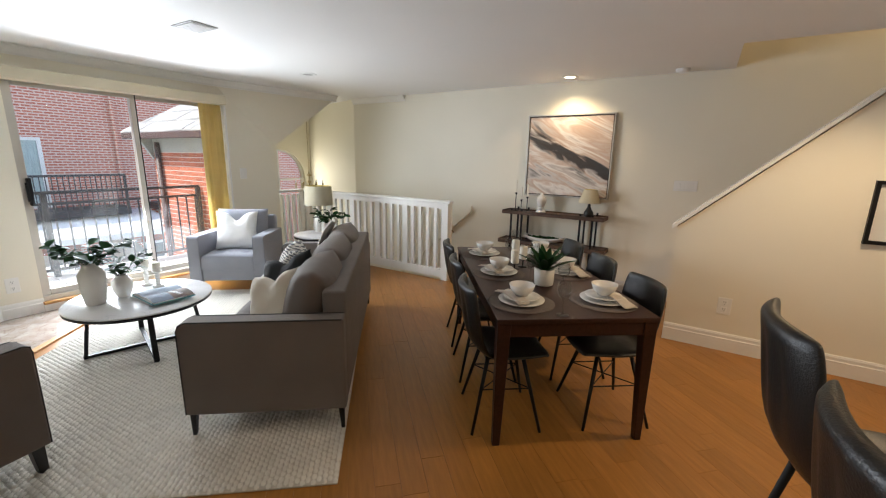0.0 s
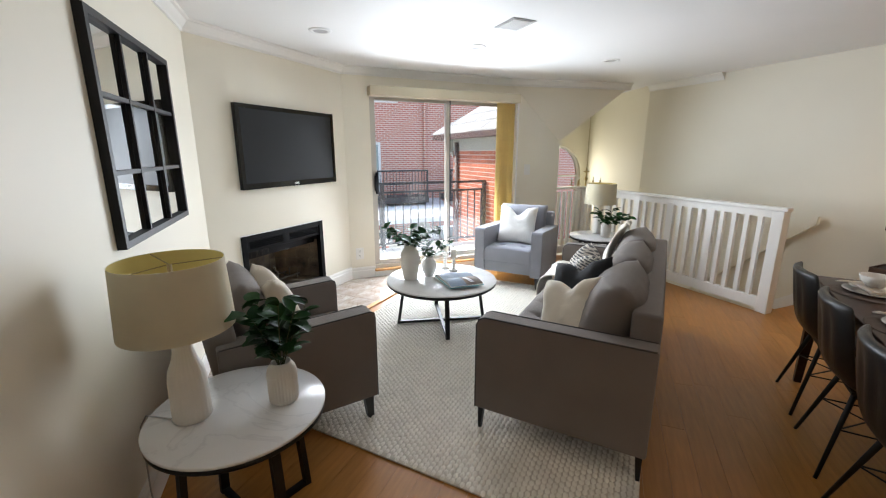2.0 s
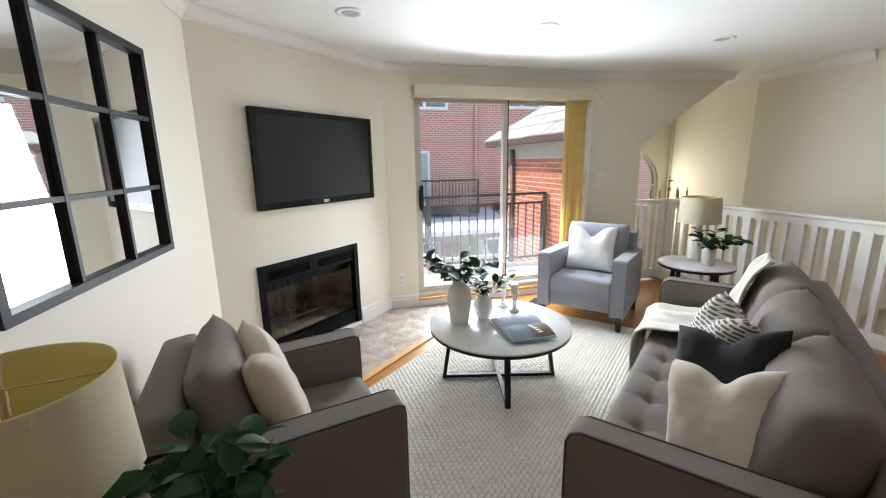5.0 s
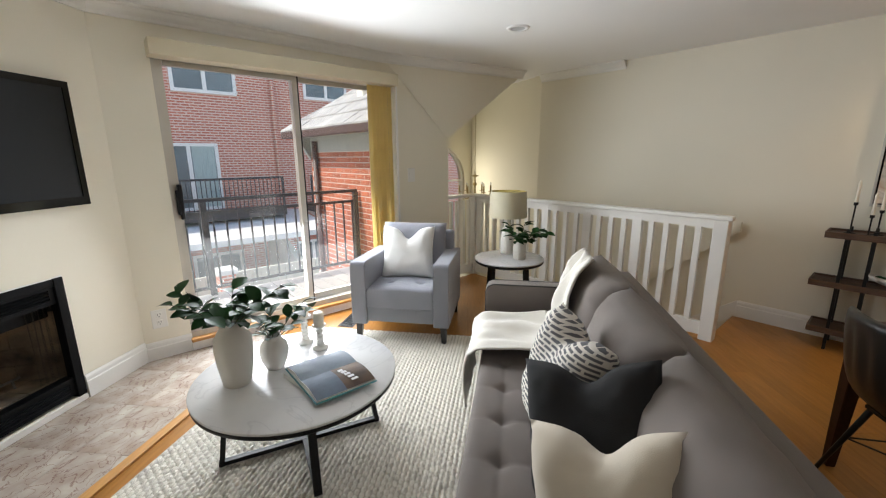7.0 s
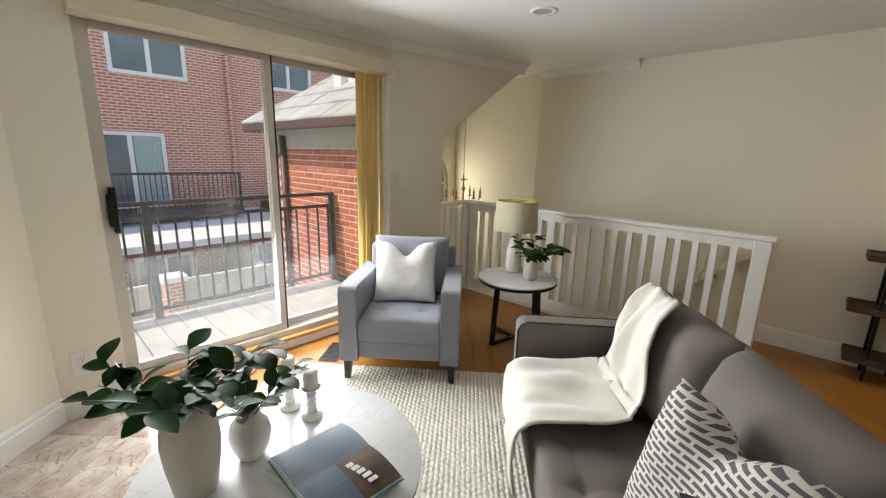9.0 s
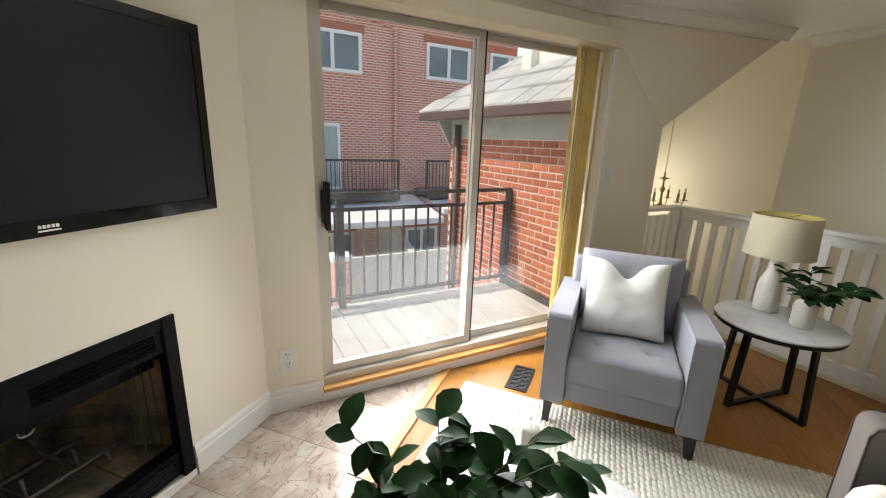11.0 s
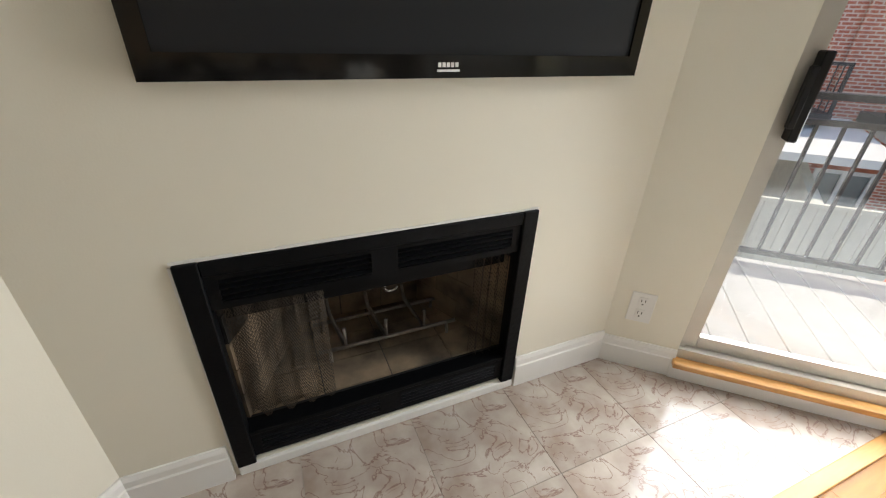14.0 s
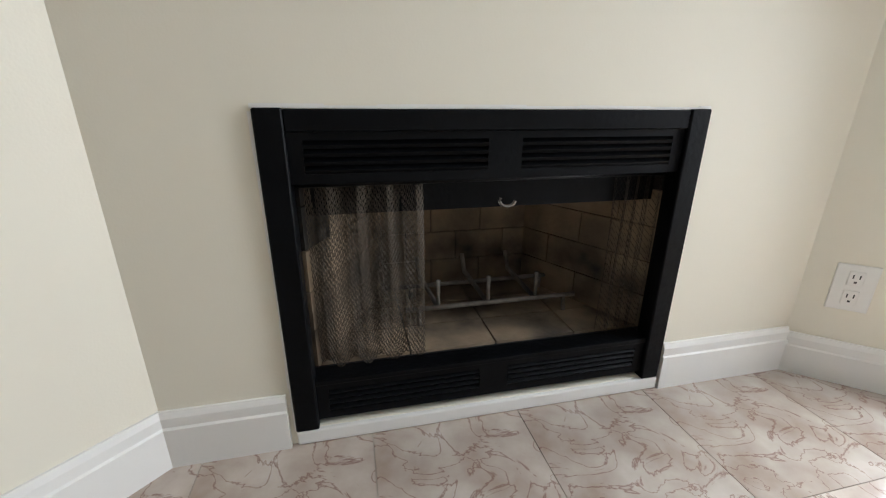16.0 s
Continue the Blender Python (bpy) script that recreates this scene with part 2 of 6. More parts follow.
def brick_mat(name, c1, c2, mortar, scale):
    m = mat(name, c1, 0.9, 0.1, 1.0)
    n, l = m.node_tree.nodes, m.node_tree.links
    tc = n.new("ShaderNodeTexCoord")
    mp = n.new("ShaderNodeMapping")
    mp.inputs["Rotation"].default_value = (radians(-90), 0, 0)
    bt = n.new("ShaderNodeTexBrick")
    bt.inputs["Color1"].default_value, bt.inputs["Color2"].default_value = (*c1, 1), (*c2, 1)
    bt.inputs["Mortar"].default_value = (*mortar, 1)
    bt.inputs["Scale"].default_value = scale
    bt.inputs["Mortar Size"].default_value = 0.014
    bt.inputs["Brick Width"].default_value, bt.inputs["Row Height"].default_value = 0.22, 0.075
    l.new(tc.outputs["Object"], mp.inputs[0]); l.new(mp.outputs[0], bt.inputs["Vector"])
    l.new(bt.outputs[0], n["Principled BSDF"].inputs["Base Color"])
    return m


M_farbrick = brick_mat("weathered red brick", (0.56, 0.185, 0.115), (0.46, 0.135, 0.085), (0.70, 0.56, 0.47), 1.0)


def stripe_mat():
    """Grey broken bars woven on off-white."""
    m = mat("woven bar pattern", (0.70, 0.67, 0.61), 0.9, 0.03, 8, 0.3, 400)
    n, l = m.node_tree.nodes, m.node_tree.links
    tc = n.new("ShaderNodeTexCoord")
    bt = n.new("ShaderNodeTexBrick")
    bt.inputs["Color1"].default_value = bt.inputs["Color2"].default_value = (0.12, 0.12, 0.13, 1)
    bt.inputs["Mortar"].default_value = (0.70, 0.67, 0.61, 1)
    bt.inputs["Scale"].default_value = 1.0
    bt.inputs["Brick Width"].default_value, bt.inputs["Row Height"].default_value = 0.048, 0.017
    bt.inputs["Mortar Size"].default_value = 0.0042
    l.new(tc.outputs["Object"], bt.inputs["Vector"])
    l.new(bt.outputs[0], n["Principled BSDF"].inputs["Base Color"])
    return m


M_stripe = stripe_mat()


def art_mat():
    """Swept brush strokes: blush, grey and black on a pale ground."""
    m = mat("brushed abstract paint", (0.7, 0.66, 0.6), 0.6, 0.02, 5, 0.3, 60)
    n, l = m.node_tree.nodes, m.node_tree.links
    tc = n.new("ShaderNodeTexCoord")
    mp = n.new("ShaderNodeMapping")
    mp.vector_type = 'TEXTURE'
    mp.inputs["Rotation"].default_value = (0, 0, radians(-26))
    mp.inputs["Scale"].default_value = (1.2, 0.28, 1)
    nz = n.new("ShaderNodeTexNoise")
    nz.inputs["Scale"].default_value, nz.inputs["Detail"].default_value, nz.inputs["Distortion"].default_value = 1.5, 7, 0.9
    l.new(tc.outputs["Object"], mp.inputs[0]); l.new(mp.outputs[0], nz.inputs["Vector"])
    # a dark band that sweeps across
    sep = n.new("ShaderNodeSeparateXYZ"); l.new(tc.outputs["Object"], sep.inputs[0])
    def mth(op, a, b):
        q = n.new("ShaderNodeMath"); q.operation = op
        for i, v in enumerate((a, b)):
            if isinstance(v, (int, float)):
                q.inputs[i].default_value = v
            else:
                l.new(v, q.inputs[i])
        return q.outputs[0]
    curve = mth('MULTIPLY', mth('POWER', mth('ADD', sep.outputs[0], 0.55), 2.0), 0.10)
    band = mth('ADD', mth('ADD', sep.outputs[1], mth('MULTIPLY', sep.outputs[0], 0.62)), 0.03)
    band = mth('SUBTRACT', band, curve)
    d = mth('ABSOLUTE', mth('ADD', band, mth('MULTIPLY', mth('SUBTRACT', nz.outputs["Fac"], 0.5), 0.55)), 0)
    dark = n.new("ShaderNodeMapRange")
    dark.inputs["From Min"].default_value, dark.inputs["From Max"].default_value = 0.05, 0.10
    dark.inputs["To Min"].default_value, dark.inputs["To Max"].default_value = 0.95, 0.0
    l.new(d, dark.inputs["Value"])
    rp = n.new("ShaderNodeValToRGB")
    e = rp.color_ramp.elements
    e[0].position, e[0].color = 0.30, (0.20, 0.18, 0.17, 1)
    e[1].position, e[1].color = 0.72, (0.80, 0.77, 0.72, 1)
    for p, c in ((0.40, (0.62, 0.58, 0.55, 1)), (0.48, (0.56, 0.42, 0.33, 1)), (0.55, (0.78, 0.74, 0.69, 1)), (0.62, (0.50, 0.44, 0.40, 1))):
        k = e.new(p); k.color = c
    l.new(nz.outputs["Fac"], rp.inputs[0])
    mx = n.new("ShaderNodeMixRGB"); mx.inputs[2].default_value = (0.02, 0.02, 0.022, 1)
    l.new(dark.outputs[0], mx.inputs[0]); l.new(rp.outputs[0], mx.inputs[1])
    l.new(mx.outputs[0], n["Principled BSDF"].inputs["Base Color"])
    return m


M_art = art_mat()


# ---- building helpers ----
def put_mesh(name, bm, m, parent=None, at=None, smooth=False):
    me = bpy.data.meshes.new(name)
    bmesh.ops.recalc_face_normals(bm, faces=bm.faces)
    bm.to_mesh(me)
    bm.free()
    me.materials.append(m)
    if smooth:
        for p in me.polygons:
            p.use_smooth = True
    ob = new(name, me)
    if at is not None:
        ob.matrix_basis = at
    if parent is not None:
        ob.parent = parent
    return ob


def share(name, me, parent=None, at=None):
    ob = new(name, me)
    if at is not None:
        ob.matrix_basis = at
    if parent is not None:
        ob.parent = parent
    return ob


def add_box(bm, x0, x1, y0, y1, z0, z1, m=None):
    vs = [bm.verts.new((x, y, z)) for z in (z0, z1) for x, y in ((x0, y0), (x1, y0), (x1, y1), (x0, y1))]
    for f in ((3, 2, 1, 0), (4, 5, 6, 7), (0, 1, 5, 4), (1, 2, 6, 5), (2, 3, 7, 6), (3, 0, 4, 7)):
        bm.faces.new([vs[i] for i in f])
    if m is not None:
        bmesh.ops.transform(bm, matrix=m, verts=vs)
    return vs


def box(name, x0, x1, y0, y1, z0, z1, m, parent=None, bev=0.0, seg=2, at=None):
    bm = bmesh.new()
    add_box(bm, x0, x1, y0, y1, z0, z1)
    if bev:
        bmesh.ops.bevel(bm, geom=bm.edges[:], offset=bev, segments=seg, profile=0.5, affect='EDGES')
    return put_mesh(name, bm, m, parent, at, smooth=bool(bev) and seg > 2)


def prism(name, poly, axis, a0, a1, m, parent=None, at=None, bev=0.0):
    """A polygon pushed along an axis; poly gives the two other coordinates in cyclic order."""
    bm = bmesh.new()
    def p3(p, a):
        return {'x': (a, p[0], p[1]), 'y': (p[0], a, p[1]), 'z': (p[0], p[1], a)}[axis]
    A = [bm.verts.new(p3(p, a0)) for p in poly]
    B = [bm.verts.new(p3(p, a1)) for p in poly]
    bm.faces.new(A)
    bm.faces.new(B[::-1])
    for i in range(len(poly)):
        j = (i + 1) % len(poly)
        bm.faces.new((A[i], A[j], B[j], B[i]))
    if bev:
        bmesh.ops.bevel(bm, geom=bm.edges[:], offset=bev, segments=2, profile=0.5, affect='EDGES')
    return put_mesh(name, bm, m, parent, at)


def lathe(name, prof, m, parent=None, at=None, n=32, flute=0.0, flutes=0, smooth=True):
    """A profile of (radius, height) turned about z."""
    bm = bmesh.new()
    rings = []
    for r, z, *f in prof:
        if r < 1e-5:
            rings.append([bm.verts.new((0, 0, z))])
            continue
        ring = []
        for i in range(n):
            a = 2 * math.pi * i / n
            rr = r + (flute * math.cos(a * flutes) if (flutes and f) else 0)
            ring.append(bm.verts.new((rr * math.cos(a), rr * math.sin(a), z)))
        rings.append(ring)
    for A, B in zip(rings, rings[1:]):
        for i in range(n):
            j = (i + 1) % n
            if len(A) == 1 and len(B) > 1:
                bm.faces.new((A[0], B[i], B[j]))
            elif len(B) == 1 and len(A) > 1:
                bm.faces.new((A[i], A[j], B[0]))
            elif len(A) > 1:
                bm.faces.new((A[i], A[j], B[j], B[i]))
    return put_mesh(name, bm, m, parent, at, smooth)


def add_tube(bm, pts, r, n=8, r1=None):
    pts = [Vector(p) for p in pts]
    rings = []
    for k, p in enumerate(pts):
        d = (pts[min(k + 1, len(pts) - 1)] - pts[max(k - 1, 0)]).normalized()
        u = d.cross(Vector((0, 0, 1)))
        if u.length < 0.05:
            u = d.cross(Vector((1, 0, 0)))
        u.normalize()
        w = d.cross(u)
        rr = r if r1 is None else r + (r1 - r) * k / (len(pts) - 1)
        rings.append([bm.verts.new(p + rr * (math.cos(2 * math.pi * i / n) * u + math.sin(2 * math.pi * i / n) * w)) for i in range(n)])
    for A, B in zip(rings, rings[1:]):
        for i in range(n):
            j = (i + 1) % n
            bm.faces.new((A[i], A[j], B[j], B[i]))
    bm.faces.new(rings[0][::-1])
    bm.faces.new(rings[-1])


def tube(name, pts, r, m, parent=None, at=None, n=8, r1=None):
    bm = bmesh.new()
    add_tube(bm, pts, r, n, r1)
    return put_mesh(name, bm, m, parent, at, True)


def thing(name, m, label, category, group=""):
    e = new(name)
    e.matrix_basis = m
    return tagged(e, label, category, group)


def pillow(name, w, h, t, m, parent=None, at=None, chop=0.0, n=22, pinch=0.10, seed=1):
    """A stuffed square: pinched sides, pointed corners; chop: the dent in the top edge."""
    bm = bmesh.new()
    g = {}
    for s in (1, -1):
        for i in range(n + 1):
            for j in range(n + 1):
                u, v = 2 * i / n - 1, 2 * j / n - 1
                edge = i in (0, n) or j in (0, n)
                if edge and s == -1:
                    g[s, i, j] = g[1, i, j]
                    continue
                x = u * w / 2 * (1 - pinch * (1 - v * v) * abs(u) ** 3)
                y = v * h / 2 * (1 - pinch * (1 - u * u) * abs(v) ** 3)
                th = t / 2 * ((1 - u ** 4) * (1 - v ** 4)) ** 0.55
                th *= 1 + 0.10 * noise.noise((u * 2.1 + seed, v * 2.1, s * 3.0))
                if chop:
                    k = math.exp(-(u / 0.32) ** 2) * max(0, (v + 0.3) / 1.3) ** 2
                    y -= chop * k
                    th *= 1 - 0.45 * k
                z = s * th + 0.006 * noise.noise((u * 6 + seed, v * 6, s))
                g[s, i, j] = bm.verts.new((x, y, z))
    for s in (1, -1):
        for i in range(n):
            for j in range(n):
                q = [g[s, i, j], g[s, i + 1, j], g[s, i + 1, j + 1], g[s, i, j + 1]]
                bm.faces.new(q if s == 1 else q[::-1])
    return put_mesh(name, bm, m, parent, at, True)


def tufted(name, w, d, z0, z1, m, parent, tufts, at=None, crown=0.03, nx=72, ny=40, pitch=None):
    """A seat cushion with buttoned dimples joined by shallow pulls."""
    bm = bmesh.new()
    top = []
    for i in range(nx + 1):
        row = []
        for j in range(ny + 1):
            x, y = -w / 2 + w * i / nx, -d / 2 + d * j / ny
            ex = min(1, min(i, nx - i) / (nx * 0.05 + 0.01))
            ey = min(1, min(j, ny - j) / (ny * 0.09 + 0.01))
            z = z1 - 0.025 * (1 - math.sqrt(1 - (1 - ex) ** 2)) - 0.025 * (1 - math.sqrt(1 - (1 - ey) ** 2))
            z += crown * math.cos(math.pi * (x / w)) * 0.4
            for tx, ty in tufts:
                r2 = (x - tx) ** 2 + (y - ty) ** 2
                z -= 0.020 * math.exp(-r2 / 0.0010) + 0.012 * math.exp(-r2 / 0.010)
            if pitch:
                z -= 0.004 * sum(math.exp(-((x - tx) / 0.008) ** 2) for tx in {q[0] for q in tufts})
                z -= 0.004 * sum(math.exp(-((y - ty) / 0.008) ** 2) for ty in {q[1] for q in tufts})
            row.append(bm.verts.new((x, y, z)))
        top.append(row)
    for i in range(nx):
        for j in range(ny):
            bm.faces.new((top[i][j], top[i + 1][j], top[i + 1][j + 1], top[i][j + 1]))
    rim = [top[i][0] for i in range(nx + 1)] + [top[nx][j] for j in range(1, ny + 1)] + [top[i][ny] for i in range(nx - 1, -1, -1)] + [top[0][j] for j in range(ny - 1, 0, -1)]
    low = [bm.verts.new((v.co.x, v.co.y, z0)) for v in rim]
    for k in range(len(rim)):
        q = (k + 1) % len(rim)
        bm.faces.new((rim[k], low[k], low[q], rim[q]))
    return put_mesh(name, bm, m, parent, at, True)

# ---- structure ----
CEIL = 2.465
WY = 3.60          # inner face of the window wall
MX = -0.93         # far end of the mirror wall
AX = 4.70          # inner face of the art wall
C1 = Vector((MX, 2.385, 0))
WEST = pose(MX, 2.385, 0, 0, 0, -3.4)      # the mirror wall: y along it, x into the room
C2 = Vector((0.395, WY, 0))
TVD = (C2 - C1).normalized()
TVANG = math.degrees(math.atan2(TVD.y, TVD.x))
TVM = pose(C1.x, C1.y, 0, 0, 0, TVANG) @ pose(-0.12, 0, 0)      # x along the fireplace wall, y into the wall
TVL = (C2 - C1).length + 0.12


def structure(ob, label):
    return tagged(ob, label, kind="structure")


def wall_boxes(name, boxes, label, m=None, at=None):
    bm = bmesh.new()
    for b in boxes:
        add_box(bm, *b)
    return structure(put_mesh(name, bm, m or M_wall, None, at), label)


# window wall with the balcony door's opening
DX0, DX1, DZ0, DZ1 = 0.70, 2.66, 0.13, 2.20
wall_boxes("wall_north", [(0.33, DX0, WY, WY + 0.15, -0.3, CEIL), (DX1, 3.44, WY, WY + 0.15, -0.3, CEIL),
                          (DX0, DX1, WY, WY + 0.15, DZ1, CEIL), (DX0, DX1, WY, WY + 0.15, -0.3, DZ0 - 0.03)],
           "cream painted wall around the balcony door")
wall_boxes("wall_west", [(-0.15, 0, -7.0, 0.02, -0.3, CEIL)], "cream painted wall that carries the mirror", at=WEST)
FX0, FX1, FZ0, FZ1 = 0.450, 1.434, 0.045, 0.80
wall_boxes("wall_fireplace", [(0.0, FX0, 0, 0.12, -0.3, CEIL), (FX1, TVL + 0.1, 0, 0.12, -0.3, CEIL),
                              (FX0, FX1, 0, 0.12, FZ1, CEIL), (FX0, FX1, 0, 0.12, -0.3, FZ0)],
           "cream painted corner wall above the fireplace", at=TVM)
wall_boxes("wall_east", [(AX, AX + 0.15, -4.4, 3.26, -2.7, 5.0)], "cream painted wall with the painting")
wall_boxes("wall_south", [(-1.7, AX + 0.15, -4.55, -4.4, -0.3, 5.0)], "cream painted wall behind the dining area")
EL = math.hypot(0.56, 1.77)
wall_boxes("wall_stairwell", [(0, EL + 0.1, -0.15, 0, -2.7, CEIL + 0.1)], "cream painted stairwell wall beyond the railing",
           at=pose(AX, 3.26, 0, 0, 0, math.degrees(math.atan2(1.77, 0.56))))

# stair wall with its sloping cap
CAPY, CAPZ, SL = -1.60, 1.02, 0.93
prism("wall_stair", [(CAPY, -0.05), (CAPY, CAPZ), (CAPY - (CEIL - CAPZ) / SL, CEIL), (-4.4, CEIL), (-4.4, -0.05)], 'x', 3.57, 3.69, M_wall)
structure(bpy.data.objects["wall_stair"], "cream half wall rising beside the stairs")
prism("stair_cap_trim", [(CAPY + 0.04, CAPZ - 0.02), (CAPY + 0.04, CAPZ + 0.012), (CAPY - 1.52, CAPZ + 0.012 + 1.56 * SL), (CAPY - 1.52, CAPZ - 0.02 + 1.56 * SL)], 'x', 3.545, 3.70, M_trim)
structure(bpy.data.objects["stair_cap_trim"], "white sloping cap on the stair wall")
for i in range(9):
    y1 = -1.75 - 0.25 * i
    structure(box("stair_step", 3.692, AX - 0.002, y1 - 0.29, y1, max(0.0, 0.18 * i - 0.2), 0.18 * (i + 1), M_oaktrim, bev=0.006), "oak stair step going up")

# ceiling, open over the stairs going up
bm = bmesh.new()
for b in ((-1.7, 3.70, -4.4, 3.75, CEIL, CEIL + 0.2), (3.70, AX, -1.86, 3.4, CEIL, CEIL + 0.2), (3.30, 5.6, 3.4, 5.4, CEIL, CEIL + 0.2)):
    add_box(bm, *b)
structure(put_mesh("ceiling", bm, M_ceil), "plain white painted ceiling")
structure(box("ceiling_upper", 3.5, AX + 0.2, -4.5, -1.6, 4.9, 5.05, M_ceil), "white ceiling above the stairs")
structure(box("wall_upper", 3.55, 3.70, -4.4, -1.86, CEIL + 0.2, 5.0, M_wall), "cream wall above the stair opening")
structure(box("wall_upper_end", 3.55, AX, -1.86, -1.72, CEIL + 0.2, 5.0, M_wall), "cream wall above the stair opening")

# the slanting soffit at the end of the window wall
bm = bmesh.new()
f = [bm.verts.new(v) for v in ((2.55, WY - 0.002, CEIL), (4.377, 3.262, CEIL), (3.43, WY - 0.002, 1.69))]
g = [bm.verts.new(v) for v in ((2.55, WY + 0.15, CEIL), (4.40, 3.45, CEIL), (3.43, WY + 0.15, 1.69))]
bm.faces.new(f); bm.faces.new(g[::-1])
for i in range(3):
    bm.faces.new((f[i], f[(i + 1) % 3], g[(i + 1) % 3], g[i]))
structure(put_mesh("soffit", bm, M_wall), "cream slanting soffit over the stairwell opening")

# foyer beyond the railing: far wall with an arched window
bm = bmesh.new()
AW0, AW1, AWZ, AWT = 3.98, 5.10, -0.2, 1.66
xc, rad = (AW0 + AW1) / 2, (AW1 - AW0) / 2
zs = AWT - rad
y0, y1 = 5.03, 5.18
for b in ((3.2, AW0, y0, y1, -2.7, CEIL), (AW1, 5.6, y0, y1, -2.7, CEIL), (AW0, AW1, y0, y1, -2.7, AWZ)):
    add_box(bm, *b)
N = 16
arc = [(xc - rad * math.cos(math.pi * i / N), zs + rad * math.sin(math.pi * i / N)) for i in range(N + 1)]
for (xa, za), (xb, zb) in zip(arc, arc[1:]):
    q = [[bm.verts.new((x, y, z)) for x, z in ((xa, za), (xb, zb), (xb, CEIL), (xa, CEIL))] for y in (y0, y1)]
    bm.faces.new(q[0]); bm.faces.new(q[1][::-1])
    bm.faces.new((q[0][0], q[1][0], q[1][1], q[0][1]))
structure(put_mesh("wall_foyer", bm, M_wall), "cream foyer wall with an arched opening")
w = structure(new("window_1"), "white arched window in the foyer")
bm = bmesh.new()
for (xa, za), (xb, zb) in zip([(AW0, AWZ)] + arc, arc + [(AW1, AWZ)]):
    add_tube(bm, [(xa, 5.11, za), (xb, 5.11, zb)], 0.03, 6)
add_box(bm, xc - 0.015, xc + 0.015, 5.09, 5.13, AWZ, AWT)
add_box(bm, AW0, AW1, 5.09, 5.13, zs - 0.015, zs + 0.015)
add_box(bm, AW0, AW1, 5.08, 5.14, AWZ, AWZ + 0.05)
put_mesh("frame", bm, M_trim, w)
bm = bmesh.new()
bm.faces.new([bm.verts.new((x, 5.115, z)) for x, z in [(AW0, AWZ)] + arc + [(AW1, AWZ)]])
put_mesh("pane", bm, M_glass, w).visible_shadow = False
wall_boxes("wall_foyer_west", [(3.30, 3.42, 3.752, 5.03, -2.7, CEIL)], "cream foyer side wall")
structure(box("floor_foyer", 3.2, 5.6, 1.0, 5.2, -2.75, -2.65, M_tile), "stone foyer floor below the stairs")
# stairs down
for i in range(11):
    y = 0.97 + 0.24 * i
    structure(box("stair_step", 3.95, AX - 0.03, y, y + 0.27, -0.18 * (i + 1) - 0.16, -0.18 * (i + 1), M_oaktrim, bev=0.006), "oak stair step going down")
structure(box("wall_stair_side", 3.86, 3.947, 0.95, 3.75, -2.7, -0.022, M_wall), "cream wall below the railing")
structure(box("wall_landing", 3.44, 3.95, 3.60, 3.752, -2.7, -0.022, M_wall), "cream wall below the landing edge")
structure(box("wall_stair_end", 3.90, AX, 0.86, 0.948, -2.7, -0.022, M_wall), "cream riser wall under the floor edge")
prism("stair_skirt_trim", [(0.93, 0.0), (0.93, 0.16), (3.2, 0.16 - 2.27 * 0.75), (3.2, -2.27 * 0.75 - 0.02)], 'x', AX - 0.018, AX, M_trim)
structure(bpy.data.objects["stair_skirt_trim"], "white skirting that descends with the stairs")

# subfloor under the planks
FLOOR = structure(new("floor"), "honey oak plank floor")
bm = bmesh.new()
for b in ((-1.5, 3.90, -4.4, WY + 0.02, -0.06, -0.006), (3.90, AX, -4.4, 0.95, -0.06, -0.006)):
    add_box(bm, *b)
put_mesh("subfloor", bm, M_gap, FLOOR)

# baseboards with a stepped top
def baseboard(p, q, h=0.155):
    p, q = Vector((*p, 0)), Vector((*q, 0))
    d = q - p
    L = d.length
    prof = [(0, 0.0), (-0.016, 0.0), (-0.016, h - 0.045), (-0.012, h - 0.04), (-0.012, h - 0.016), (-0.006, h), (0, h)]
    ob = prism("baseboard", prof, 'x', 0, L, M_trim, None, Matrix.Translation(p) @ Matrix.Rotation(math.atan2(d.y, d.x), 4, 'Z'))
    return structure(ob, "white stepped baseboard")


def along(a):
    v = TVM @ Vector((a, 0, 0))
    return (v.x, v.y)


baseboard(along(0.12), along(FX0 - 0.055))
baseboard(along(FX1 + 0.02), along(TVL))
baseboard((C2.x, WY), (DX0, WY), 0.14)
baseboard((2.68, WY), (3.44, WY))
WS = WEST @ Vector((0, -6.85, 0))
baseboard((WS.x, WS.y), (C1.x, C1.y))
baseboard((AX, 0.93), (AX, -1.62))
baseboard((3.57, CAPY), (3.57, -4.4))
baseboard((AX, -4.4), (-1.3, -4.4))

# crown moulding
def crown(p, q):
    p, q = Vector((*p, 0)), Vector((*q, 0))
    d = q - p
    prof = [(0, CEIL - 0.085), (-0.012, CEIL - 0.085), (-0.016, CEIL - 0.066), (-0.034, CEIL - 0.044), (-0.05, CEIL - 0.02), (-0.066, CEIL - 0.014), (-0.07, CEIL), (0, CEIL)]
    ob = prism("trim", prof, 'x', -0.0, d.length, M_trim, None, Matrix.Translation(p) @ Matrix.Rotation(math.atan2(d.y, d.x), 4, 'Z'))
    return structure(ob, "white crown moulding")


crown((WS.x, WS.y), (C1.x, C1.y))
crown(along(0.12), along(TVL))
crown((C2.x, WY), (2.60, WY))
crown((2.60, WY - 0.004), (4.33, 3.272))
crown((AX, 3.26), (AX, 2.2))

